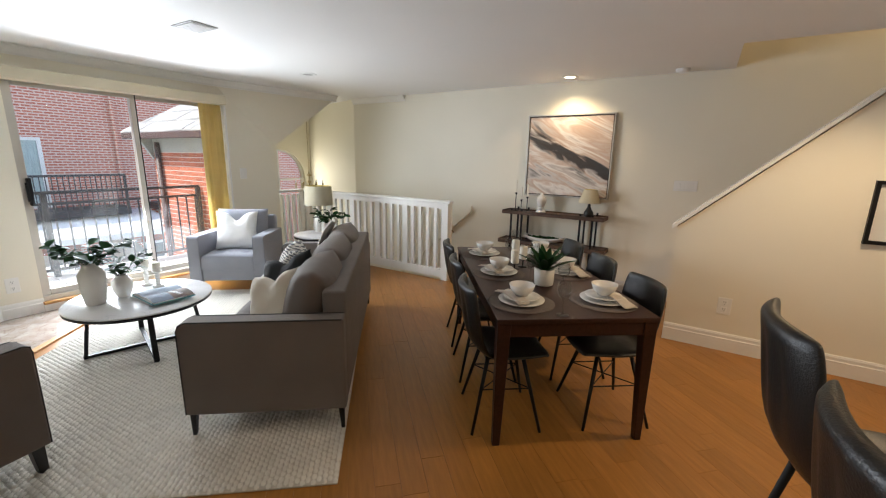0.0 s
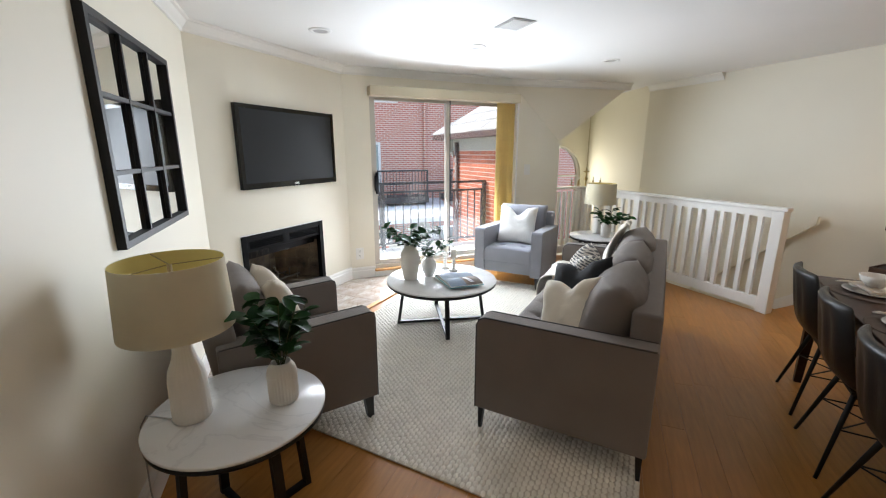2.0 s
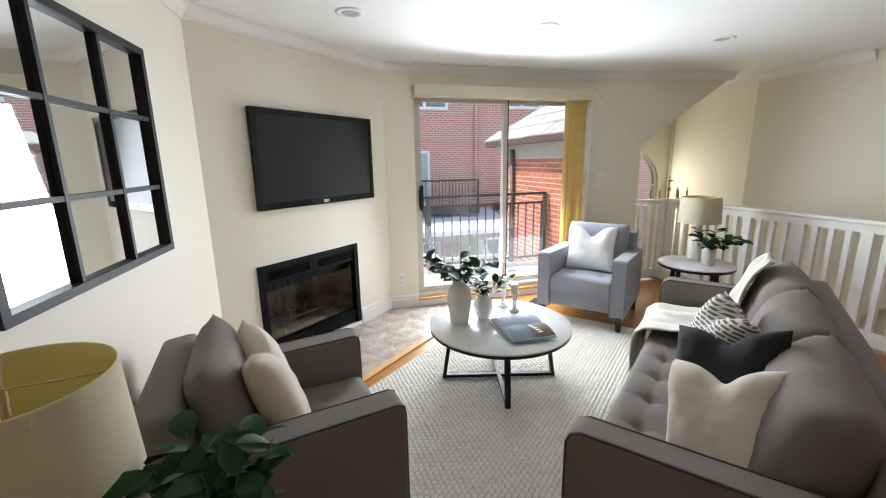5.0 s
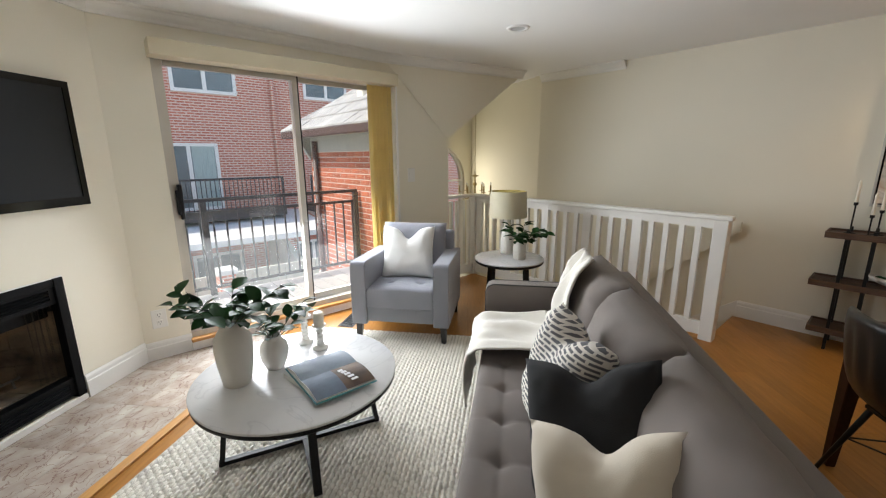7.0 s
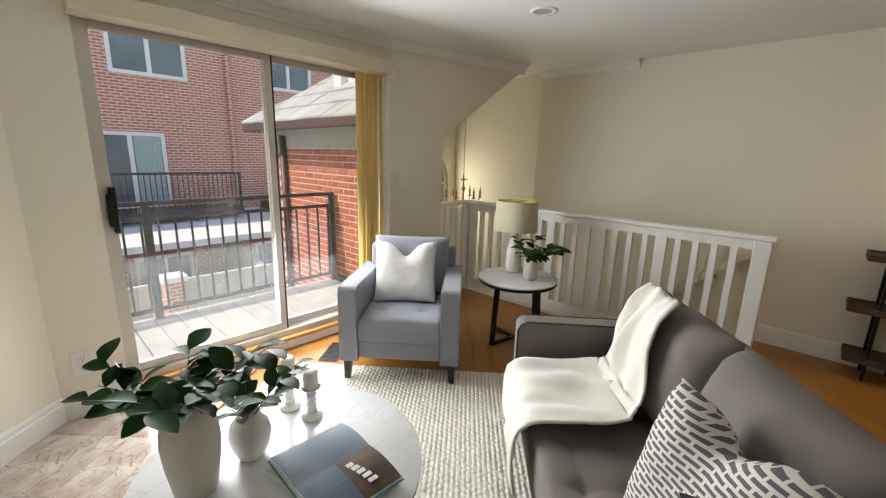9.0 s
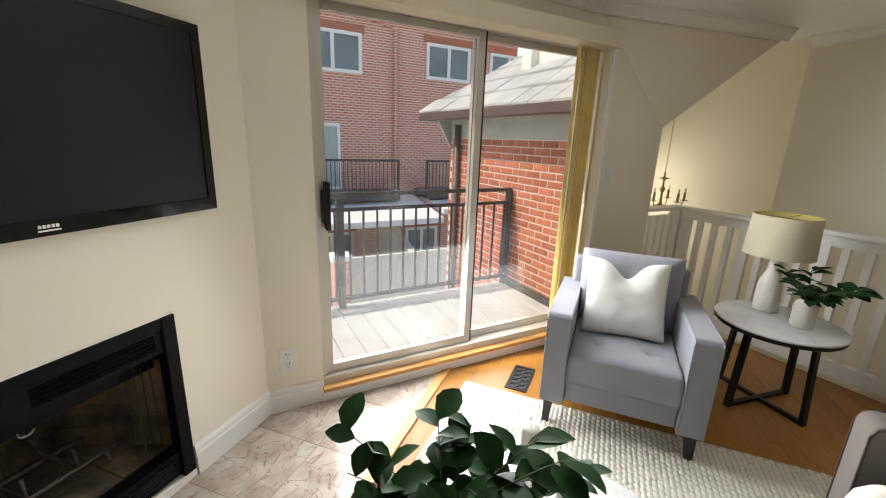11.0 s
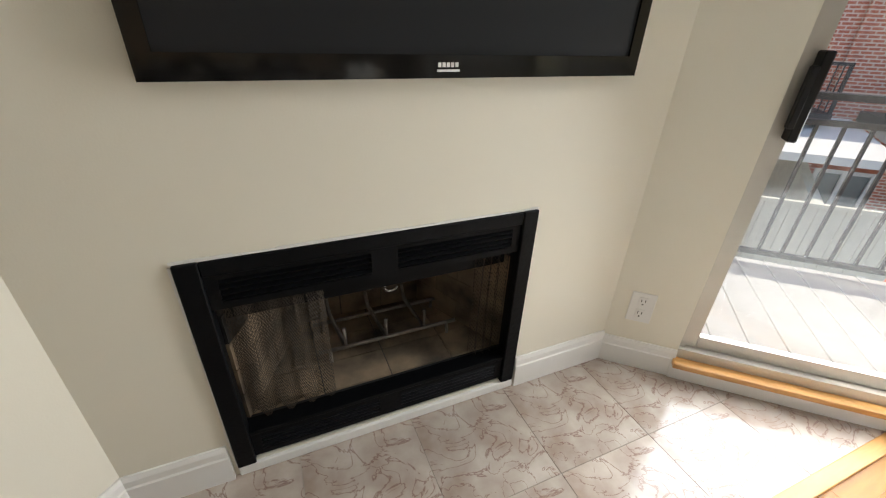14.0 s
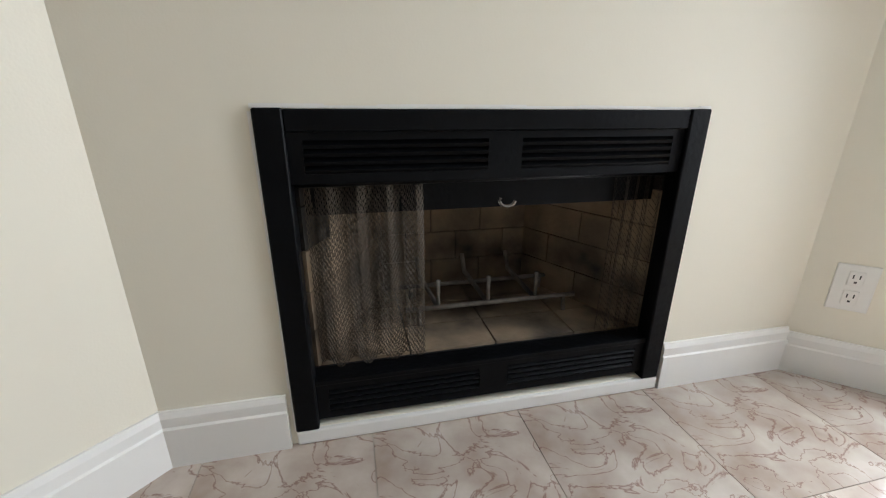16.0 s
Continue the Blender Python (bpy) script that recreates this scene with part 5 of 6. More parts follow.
candlestick(pose(1.075, 2.235, 0.43), 0.163, "white turned candlestick with an ivory pillar candle")
candlestick(pose(1.11, 2.11, 0.43), 0.140, "white turned candlestick with an ivory pillar candle")
bk = thing("book", pose(0.975, 1.85, 0.43, 0, 0, 8), "closed grey coffee table book under an open one", "book")
box("cover", -0.13, 0.15, -0.12, 0.10, 0.0, 0.024, M_paper, bk, bev=0.002)
ob_ = thing("open_book", pose(0.995, 1.755, 0.4552, 0, 0, -92), "open photo book with a teal cover on the coffee table", "book")
box("cover", -0.195, 0.195, -0.150, 0.150, -0.001, 0.004, M_teal, ob_, bev=0.001)
def page(s, k, n=8):
    return (s * 0.19 * k / n, 0.006 + 0.026 * math.sin(math.pi * min(1, 0.22 + k / n * 0.70)))
for s in (-1, 1):
    prof = [(0, 0.0045)] + [page(s, k) for k in range(9)] + [(s * 0.19, 0.0045)]
    prism("pages", prof if s > 0 else prof[::-1], 'y', -0.145, 0.145, M_paper, ob_)
    for ya, yb, pm in (((-0.143, 0.0, M_book), (0.0, 0.143, M_bookwarm)) if s > 0 else ((-0.143, 0.143, M_bookpale),)):
        bm = bmesh.new()
        pts = [page(s, k) for k in range(9)]
        A = [bm.verts.new((x, ya, z + 0.0015)) for x, z in pts]
        B = [bm.verts.new((x, yb, z + 0.0015)) for x, z in pts]
        for k in range(8):
            bm.faces.new((A[k], A[k + 1], B[k + 1], B[k]))
        put_mesh("picture", bm, pm, ob_)
bm = bmesh.new()
for i in range(5):
    x, z = page(1, 2 + i)
    add_box(bm, x - 0.009, x + 0.009, 0.02 + 0.006 * i, 0.045 + 0.008 * i, z + 0.0012, z + 0.003)
put_mesh("picture_detail", bm, M_paper, ob_)

# ---- mirror ----
mr = thing("window_mirror", WEST @ pose(0, -1.16, 1.60, 0, 0, 90), "black metal grid mirror of twelve panes on the wall", "mirror")
MW, MH = 1.04, 0.92
bm = bmesh.new()
for b in ((-MW / 2, -MW / 2 + 0.03, -0.035, 0, -MH / 2, MH / 2), (MW / 2 - 0.03, MW / 2, -0.035, 0, -MH / 2, MH / 2),
          (-MW / 2 + 0.03, MW / 2 - 0.03, -0.035, 0, -MH / 2, -MH / 2 + 0.03), (-MW / 2 + 0.03, MW / 2 - 0.03, -0.035, 0, MH / 2 - 0.03, MH / 2)):
    add_box(bm, *b)
put_mesh("frame", bm, M_black, mr)
bm = bmesh.new()
for i in (1, 2):
    x = -MW / 2 + MW * i / 3
    add_box(bm, x - 0.009, x + 0.009, -0.028, -0.010, -MH / 2 + 0.03, MH / 2 - 0.03)
    z = -MH / 2 + MH * i / 3
    add_box(bm, -MW / 2 + 0.03, MW / 2 - 0.03, -0.026, -0.011, z - 0.009, z + 0.009)
put_mesh("muntins", bm, M_black, mr)
box("glass", -MW / 2 + 0.02, MW / 2 - 0.02, -0.009, -0.003, -MH / 2 + 0.02, MH / 2 - 0.02, M_mirror, mr)

# ---- dining ----
DT = pose(2.354, -0.758, 0, 0, 0, 37)
dt = thing("dining_table", DT, "dark walnut rectangular dining table set for six", "table")
TLh, TWh = 0.88, 0.44
box("top", -TLh, TLh, -TWh, TWh, 0.722, 0.75, M_walnut, dt, bev=0.004)
bm = bmesh.new()
for b in ((-TLh + 0.07, TLh - 0.07, -TWh + 0.02, -TWh + 0.04, 0.645, 0.721), (-TLh + 0.07, TLh - 0.07, TWh - 0.04, TWh - 0.02, 0.645, 0.721),
          (-TLh + 0.02, -TLh + 0.04, -TWh + 0.07, TWh - 0.07, 0.645, 0.721), (TLh - 0.04, TLh - 0.02, -TWh + 0.07, TWh - 0.07, 0.645, 0.721)):
    add_box(bm, *b)
put_mesh("apron", bm, M_walnut, dt)
for sx in (-1, 1):
    for sy in (-1, 1):
        bm = bmesh.new()
        vs = add_box(bm, -0.036, 0.036, -0.036, 0.036, 0, 0.721)
        for v in vs[:4]:
            v.co.x, v.co.y = v.co.x * 0.55 + sx * 0.012, v.co.y * 0.55 + sy * 0.012
        bmesh.ops.bevel(bm, geom=bm.edges[:], offset=0.003, segments=1, affect='EDGES')
        put_mesh("leg", bm, M_walnut, dt, pose(sx * (TLh - 0.042), sy * (TWh - 0.042), 0))


def leather_seat(m, name, label, category, group, lift=0.0):
    """A padded shell on four splayed legs; lift raises the seat to a bar's height."""
    c = thing(name, m, label, category, group)
    # shell: seat that curves up into the back; front is +y
    prof = [(0.22, 0.455), (0.20, 0.468), (0.10, 0.462), (-0.02, 0.455), (-0.12, 0.465), (-0.18, 0.50), (-0.215, 0.56), (-0.235, 0.66), (-0.25, 0.76), (-0.262, 0.84), (-0.268, 0.865)]
    prof = [(y, z + lift) for y, z in prof]
    wid = [0.20, 0.215, 0.225, 0.225, 0.22, 0.215, 0.21, 0.215, 0.215, 0.20, 0.185]
    bm = bmesh.new()
    nv = 14
    def surf(off):
        g = []
        for k, ((y, z), w) in enumerate(zip(prof, wid)):
            a, b = prof[max(k - 1, 0)], prof[min(k + 1, len(prof) - 1)]
            d = Vector((b[0] - a[0], b[1] - a[1])).normalized()
            n = Vector((d.y, -d.x))
            row = []
            for j in range(nv + 1):
                u = 2 * j / nv - 1
                curl = 0.05 * u * u * (0.4 if k < 5 else 1.0)
                tuft = 0.0
                if off > 0 and k in (7, 8) and j in (4, 7, 10):
                    tuft = -0.014
                e = off * (1 - abs(u) ** 6 * 0.7)
                row.append(bm.verts.new((u * w, y + n.x * -(e + tuft) + (curl if k >= 5 else 0), z + n.y * -(e + tuft) + (curl if k < 5 else 0))))
            g.append(row)
        return g
    A, B = surf(0.022), surf(-0.022)
    for k in range(len(prof) - 1):
        for j in range(nv):
            bm.faces.new((A[k][j], A[k][j + 1], A[k + 1][j + 1], A[k + 1][j]))
            bm.faces.new((B[k][j], B[k + 1][j], B[k + 1][j + 1], B[k][j + 1]))
        for j in (0, nv):
            bm.faces.new((A[k][j], A[k + 1][j], B[k + 1][j], B[k][j]))
    for j in range(nv):
        bm.faces.new((A[0][j], B[0][j], B[0][j + 1], A[0][j + 1]))
        bm.faces.new((A[-1][j], A[-1][j + 1], B[-1][j + 1], B[-1][j]))
    shell = put_mesh("shell", bm, M_leather, c, None, True)
    su = shell.modifiers.new("smooth", 'SUBSURF')
    su.levels = su.render_levels = 1
    for sx in (-1, 1):
        for sy in (-1, 1):
            tube("leg", [(sx * 0.10, sy * 0.10 - 0.01, 0.445 + lift), (sx * 0.21, sy * 0.20 - 0.01, 0)], 0.013, M_black, c, r1=0.009)
    bm = bmesh.new()
    bx = 0.15 if not lift else 0.17
    for sx in (-1, 1):
        add_tube(bm, [(sx * bx, -bx - 0.005, 0.25), (-sx * bx, bx - 0.015, 0.25)], 0.004, 6)
        add_tube(bm, [(sx * bx, -bx - 0.005, 0.25), (sx * bx, bx - 0.015, 0.25)], 0.004, 6)
    add_box(bm, -0.12, 0.12, -0.13, 0.11, 0.425 + lift, 0.44 + lift)
    put_mesh("wire_brace", bm, M_black, c)
    return c


ch = leather_seat(DT @ pose(-0.56, 0.32, 0, 0, 0, 180), "dining_chair", "dark grey tufted leather dining chair on thin black legs", "chair", "dining chairs")
for x in (0.0, 0.56):
    copy_thing(ch, DT @ pose(x, 0.32, 0, 0, 0, 180))
for x in (-0.56, 0.0, 0.56):
    copy_thing(ch, DT @ pose(x, -0.32, 0, 0, 0, 0))
stool = leather_seat(pose(0.94, -2.20, 0, 0, 0, 185), "bar_stool", "dark grey leather bar stool with a padded back, on black legs", "stool", "bar stools", 0.303)
copy_thing(stool, pose(0.41, -2.23, 0, 0, 0, 188))


def setting(m):
    ml = tagged(lathe("placemat", [(0, 0.0005), (0.185, 0.0005), (0.19, 0.002), (0.185, 0.004), (0, 0.004)], M_placemat, None, m, n=48), "round taupe woven placemat on the dining table", "placemat", "placemats")
    def stack(name, prof, z, label, cat, dx=0.0):
        return tagged(lathe(name, prof, M_glaze, None, m @ pose(dx, 0, z), n=48), label, cat, cat + "s on the table")
    stack("dinner_plate", [(0, 0), (0.075, 0), (0.085, 0.004), (0.132, 0.016), (0.132, 0.019), (0.085, 0.009), (0, 0.006)], 0.0045, "white china dinner plate on a placemat", "plate")
    stack("salad_plate", [(0, 0), (0.06, 0), (0.068, 0.004), (0.105, 0.016), (0.105, 0.019), (0.066, 0.009), (0, 0.006)], 0.024, "white china salad plate on a dinner plate", "plate")
    stack("bowl", [(0, 0), (0.034, 0), (0.038, 0.008), (0.062, 0.03), (0.074, 0.066), (0.071, 0.066), (0.058, 0.032), (0.03, 0.012), (0, 0.010)], 0.043, "white china bowl on stacked plates", "bowl")
    bm = bmesh.new()
    g = []
    for i in range(13):
        row = []
        for j in range(5):
            u, v = i / 12, j / 4 - 0.5
            row.append(bm.verts.new((-0.17 + 0.30 * u, v * (0.09 - 0.03 * u), 0.022 + 0.024 * min(1, u * 3) * (1 if u < 0.75 else 1 - (u - 0.75) * 1.5) + 0.004 * math.sin(v * 16))))
        g.append(row)
    for i in range(12):
        for j in range(4):
            bm.faces.new((g[i][j], g[i + 1][j], g[i + 1][j + 1], g[i][j + 1]))
    nap = put_mesh("napkin", bm, M_napkin, None, m @ pose(0, -0.045, 0.0, 0, 0, 12), True)
    nap.modifiers.new("thickness", 'SOLIDIFY').thickness = 0.005
    tagged(nap, "folded oat linen napkin across the plates", "napkin", "napkins")
    gl = lathe("wine_glass", [(0, 0), (0.034, 0), (0.034, 0.002), (0.006, 0.006), (0.004, 0.012), (0.004, 0.075), (0.012, 0.085), (0.032, 0.105), (0.040, 0.13), (0.038, 0.155), (0.031, 0.18), (0.030, 0.18), (0.036, 0.155), (0.038, 0.13), (0.030, 0.107), (0, 0.088)], M_wine, None, m @ pose(0.20, 0.17, 0.0005), n=32)
    tagged(gl, "clear stemmed wine glass on the dining table", "glass", "wine glasses")


for x in (-0.62, -0.02, 0.56):
    setting(DT @ pose(x, 0.245, 0.75, 0, 0, 180) @ pose(0, 0, 0))
    setting(DT @ pose(x, -0.245, 0.75))
pt = thing("potted_plant", DT @ pose(-0.28, 0.0, 0.75), "broad-leaved green plant in a white ceramic pot", "plant")
lathe("pot", [(0, 0), (0.058, 0), (0.062, 0.005), (0.066, 0.11), (0.061, 0.11), (0.058, 0.09), (0, 0.088)], M_ceramic, pt, n=40)
bm = bmesh.new()
rr = random.Random(12)
for k in range(17):
    a = k * 2.4
    tilt = 0.25 + 0.75 * (k / 17)
    d = Vector((math.cos(a) * tilt, math.sin(a) * tilt, 1.1 - 0.55 * (k / 17)))
    add_leaf(bm, Vector((0.012 * math.cos(a), 0.012 * math.sin(a), 0.085)), d, Vector((-math.cos(a), -math.sin(a), 0.6)), rr.uniform(0.15, 0.22), 0.052)
put_mesh("leaves", bm, M_leaf, pt, None, True)
for x, y, h in ((0.16, 0.02, 0.105), (0.28, 0.05, 0.15), (0.10, 0.10, 0.075)):
    pc = thing("pillar_candle", DT @ pose(x, y, 0.75), "ivory pillar candle on a black spiked stand", "candle", "dining table candles")
    lathe("stand", [(0, 0), (0.035, 0), (0.035, 0.004), (0.005, 0.006), (0.005, h * 0.55), (0.035, h * 0.55 + 0.002), (0.035, h * 0.55 + 0.005), (0, h * 0.55 + 0.005)], M_black, pc, n=24)
    lathe("candle", [(0.030, h * 0.55 + 0.005), (0.0305, h * 0.55 + 0.10), (0.027, h * 0.55 + 0.104), (0, h * 0.55 + 0.10)], M_wax, pc, n=28)

# ---- console ----
CM = pose(AX - 0.02, -0.22, 0, 0, 0, 0)
co = thing("console_shelf", CM, "rustic brown wood console of three tiers on a black metal frame", "shelf")
for z, y0_, y1_ in ((0.88, -0.62, 0.62), (0.50, -0.66, 0.66), (0.13, -0.62, 0.62)):
    box("shelf", -0.28, -0.02, y0_, y1_, z, z + 0.03, M_rustic, co, bev=0.003)
    bm = bmesh.new()
    for b in ((-0.284, -0.274, y0_, y1_, z + 0.0, z + 0.045), (-0.026, -0.016, y0_, y1_, z + 0.0, z + 0.045), (-0.28, -0.02, y0_ - 0.004, y0_ + 0.006, z, z + 0.045), (-0.28, -0.02, y1_ - 0.006, y1_ + 0.004, z, z + 0.045)):
        add_box(bm, *b)
    put_mesh("lip", bm, M_rustic, co)
for y in (-0.36, 0.36):
    for x in (-0.262, -0.03):
        box("leg", x - 0.01, x + 0.01, y - 0.01, y + 0.01, 0, 0.95, M_black, co)
for y in (-0.50, 0.50):
    for x in (-0.262, -0.03):
        box("leg", x - 0.01, x + 0.01, y - 0.01, y + 0.01, 0, 0.95, M_black, co)
bh = thing("carved_head_bust", CM @ pose(-0.14, 0.02 + 0.14, 0.91), "white ceramic decorative head on the console", "ornament")
lathe("neck", [(0, 0), (0.062, 0), (0.066, 0.012), (0.05, 0.03), (0.036, 0.05), (0.034, 0.08), (0, 0.08)], M_glaze, bh)
lathe("head", [(0, 0.06), (0.03, 0.066), (0.046, 0.09), (0.055, 0.13), (0.056, 0.165), (0.048, 0.195), (0.03, 0.21), (0.022, 0.225), (0.016, 0.24), (0, 0.245)], M_glaze, bh)
bm = bmesh.new()
for k in range(60):
    a, zz = k * 2.4, 0.15 + 0.055 * (k / 60)
    r_ = 0.057 - 0.03 * (k / 60) ** 2
    if math.cos(a) > -0.75:
        bmesh.ops.create_icosphere(bm, subdivisions=1, radius=0.008, matrix=Matrix.Translation((r_ * math.cos(a), r_ * math.sin(a), zz)))
put_mesh("curls", bm, M_glaze, bh, None, True)
for x, y, h in ((-0.20, 0.40, 0.14), (-0.10, 0.36, 0.17), (-0.14, 0.50, 0.22)):
    tc_ = thing("taper_candle", CM @ pose(x, y, 0.91), "white taper candle in a slim black holder", "candle", "console candles")
    lathe("holder", [(0, 0), (0.04, 0), (0.04, 0.004), (0.005, 0.008), (0.005, h - 0.01), (0.013, h - 0.006), (0.013, h + 0.014), (0, h + 0.014)], M_black, tc_, n=20)
    lathe("candle", [(0.010, h + 0.01), (0.009, h + 0.16), (0.003, h + 0.17), (0, h + 0.175)], M_wax, tc_, n=16)
cl = thing("table_lamp", CM @ pose(-0.14, -0.42, 0.91), "small lamp with a black gourd base and cream shade", "lamp")
lathe("base", [(0, 0), (0.045, 0), (0.056, 0.02), (0.052, 0.055), (0.03, 0.09), (0.018, 0.12), (0.012, 0.17), (0, 0.17)], M_blackw, cl)
lathe("shade", [(0.125, 0.165), (0.075, 0.32)], M_shade, cl, n=48)
lathe("lining", [(0.122, 0.166), (0.072, 0.319)], M_shadein, cl, n=48)
bw = thing("long_bowl", CM @ pose(-0.15, 0.10, 0.535), "long white boat-shaped bowl of dried green moss on the console", "bowl")
bm = bmesh.new()
g = []
for i in range(25):
    u = 2 * i / 24 - 1
    row = []
    for j in range(9):
        a = math.pi * j / 8
        wv = 0.075 * (1 - u * u) ** 0.5 + 0.002
        hh = 0.065
        row.append(bm.verts.new((wv * math.cos(a), u * 0.26, hh * (1 - math.sin(a) * (1 - u * u) ** 0.5) + 0.025 * u * u)))
    g.append(row)
for i in range(24):
    for j in range(8):
        bm.faces.new((g[i][j], g[i + 1][j], g[i + 1][j + 1], g[i][j + 1]))
o = put_mesh("dish", bm, M_ceramic, bw, None, True)
o.modifiers.new("thickness", 'SOLIDIFY').thickness = 0.006
bm = bmesh.new()
rr = random.Random(5)
for k in range(60):
    u = rr.uniform(-0.8, 0.8)
    bmesh.ops.create_icosphere(bm, subdivisions=1, radius=rr.uniform(0.012, 0.022), matrix=Matrix.Translation((rr.uniform(-0.04, 0.04) * (1 - u * u), u * 0.25, 0.058 + rr.uniform(0, 0.012))))
tagged(put_mesh("moss", bm, M_leaf, bw), "dried green moss balls", kind="stuff")

# ---- painting ----
pa = thing("painting", pose(AX, -0.30, 1.602, 90, 0, -90), "abstract painting of black, blush and grey strokes in a silver frame", "painting")
PW, PH = 1.03, 0.985
box("canvas", -PW / 2 + 0.025, PW / 2 - 0.025, -PH / 2 + 0.025, PH / 2 - 0.025, 0.002, 0.035, M_art, pa)
bm = bmesh.new()
for b in ((-PW / 2, -PW / 2 + 0.014, -PH / 2, PH / 2, 0, 0.048), (PW / 2 - 0.014, PW / 2, -PH / 2, PH / 2, 0, 0.048),
          (-PW / 2 + 0.014, PW / 2 - 0.014, -PH / 2, -PH / 2 + 0.014, 0, 0.048), (-PW / 2 + 0.014, PW / 2 - 0.014, PH / 2 - 0.014, PH / 2, 0, 0.048)):
    add_box(bm, *b)
put_mesh("frame", bm, M_frame, pa)
bm = bmesh.new()
for b in ((-PW / 2 + 0.014, -PW / 2 + 0.024, -PH / 2 + 0.014, PH / 2 - 0.014, 0, 0.01), (PW / 2 - 0.024, PW / 2 - 0.014, -PH / 2 + 0.014, PH / 2 - 0.014, 0, 0.01),
          (-PW / 2 + 0.024, PW / 2 - 0.024, -PH / 2 + 0.014, -PH / 2 + 0.024, 0, 0.01), (-PW / 2 + 0.024, PW / 2 - 0.024, PH / 2 - 0.024, PH / 2 - 0.014, 0, 0.01)):
    add_box(bm, *b)
put_mesh("shadow_gap", bm, M_slot, pa)
pf = thing("framed_picture", pose(3.57, -3.02, 1.24, 90, 0, -90), "black framed picture on the stair wall", "picture")
bm = bmesh.new()
for b in ((-0.28, -0.255, -0.22, 0.22, 0, 0.03), (0.255, 0.28, -0.22, 0.22, 0, 0.03), (-0.255, 0.255, -0.22, -0.195, 0, 0.03), (-0.255, 0.255, 0.195, 0.22, 0, 0.03)):
    add_box(bm, *b)
put_mesh("frame", bm, M_black, pf)
box("print", -0.255, 0.255, -0.195, 0.195, 0, 0.01, M_paper, pf)

# ---- chandelier ----
cd = thing("chandelier", pose(4.55, 4.25, 0.98), "brass candle-arm chandelier hanging in the stairwell", "chandelier")
bm = bmesh.new()
for k in range(34):
    z = 0.30 + 0.034 * k
    pts = [(0.009 * math.cos(a * 0.785) * (1 if k % 2 else 0.25), 0.009 * math.cos(a * 0.785) * (0.25 if k % 2 else 1), z + 0.021 * math.sin(a * 0.785)) for a in range(9)]
    add_tube(bm, pts, 0.002, 5)
put_mesh("chain", bm, M_brass, cd)
lathe("column", [(0, -0.12), (0.02, -0.11), (0.035, -0.07), (0.015, -0.02), (0.012, 0.08), (0.03, 0.11), (0.03, 0.12), (0.012, 0.15), (0.01, 0.22), (0.06, 0.235), (0.01, 0.25), (0.008, 0.30), (0, 0.30)], M_brass, cd)
for k in range(6):
    a = k * 1.0472 + 0.3
    ca, sa = math.cos(a), math.sin(a)
    tube("arm", [(0.02 * ca, 0.02 * sa, -0.05), (0.12 * ca, 0.12 * sa, -0.10), (0.20 * ca, 0.20 * sa, -0.06), (0.23 * ca, 0.23 * sa, 0.0)], 0.006, M_brass, cd)
    lathe("candle_cup", [(0, 0), (0.035, 0.004), (0.038, 0.01), (0.013, 0.012), (0.012, 0.10), (0, 0.10)], M_brass, cd, pose(0.23 * ca, 0.23 * sa, 0), n=16)
    lathe("bulb", [(0.006, 0.10), (0.012, 0.115), (0.004, 0.145), (0, 0.148)], M_plate, cd, pose(0.23 * ca, 0.23 * sa, 0), n=12)

# ---- lamp cord ----
cord = tube("lamp_cord", [(-0.845, 0.335, 0.554), (-0.90, 0.37, 0.556), (-0.945, 0.40, 0.553), (-0.975, 0.42, 0.50), (-0.985, 0.43, 0.2), (-0.985, 0.45, 0.004)], 0.003, M_steel, n=6)
tagged(cord, "thin grey lamp cord trailing off the side table", "cord")

# ---- floor register ----
fr_ = thing("floor_register", pose(1.93, 3.28, 0.0005, 0, 0, 38), "black cast iron scrollwork floor register", "register")
bm = bmesh.new()
for b in ((-0.15, 0.15, -0.07, -0.058, 0, 0.006), (-0.15, 0.15, 0.058, 0.07, 0, 0.006), (-0.15, -0.138, -0.058, 0.058, 0, 0.006), (0.138, 0.15, -0.058, 0.058, 0, 0.006)):
    add_box(bm, *b)
for i in range(5):
    for j in range(2):
        c = (-0.11 + 0.055 * i, -0.028 + 0.056 * j)
        add_tube(bm, [(c[0] + 0.024 * math.cos(q * 0.785), c[1] + 0.024 * math.sin(q * 0.785), 0.003) for q in range(9)], 0.004, 5)
put_mesh("grille", bm, M_black, fr_)
box("pan", -0.14, 0.14, -0.06, 0.06, 0.0002, 0.001, M_slot, fr_)

# ---- floor planks ----
def in_tile(x, y):
    """Beyond the oak border, on the hearth's side."""
    d = Vector((x - TR0.x, y - TR0.y))
    n_ = Vector((-math.sin(radians(41.5)), math.cos(radians(41.5))))
    return d.dot(n_) > -0.05


def clip_poly(poly, nx_, ny_, c):
    out = []
    for i in range(len(poly)):
        a, b = poly[i], poly[(i + 1) % len(poly)]
        da, db = a[0] * nx_ + a[1] * ny_ - c, b[0] * nx_ + b[1] * ny_ - c
        if da <= 0:
            out.append(a)
        if da * db < 0:
            t = da / (da - db)
            out.append((a[0] + t * (b[0] - a[0]), a[1] + t * (b[1] - a[1])))
    return out


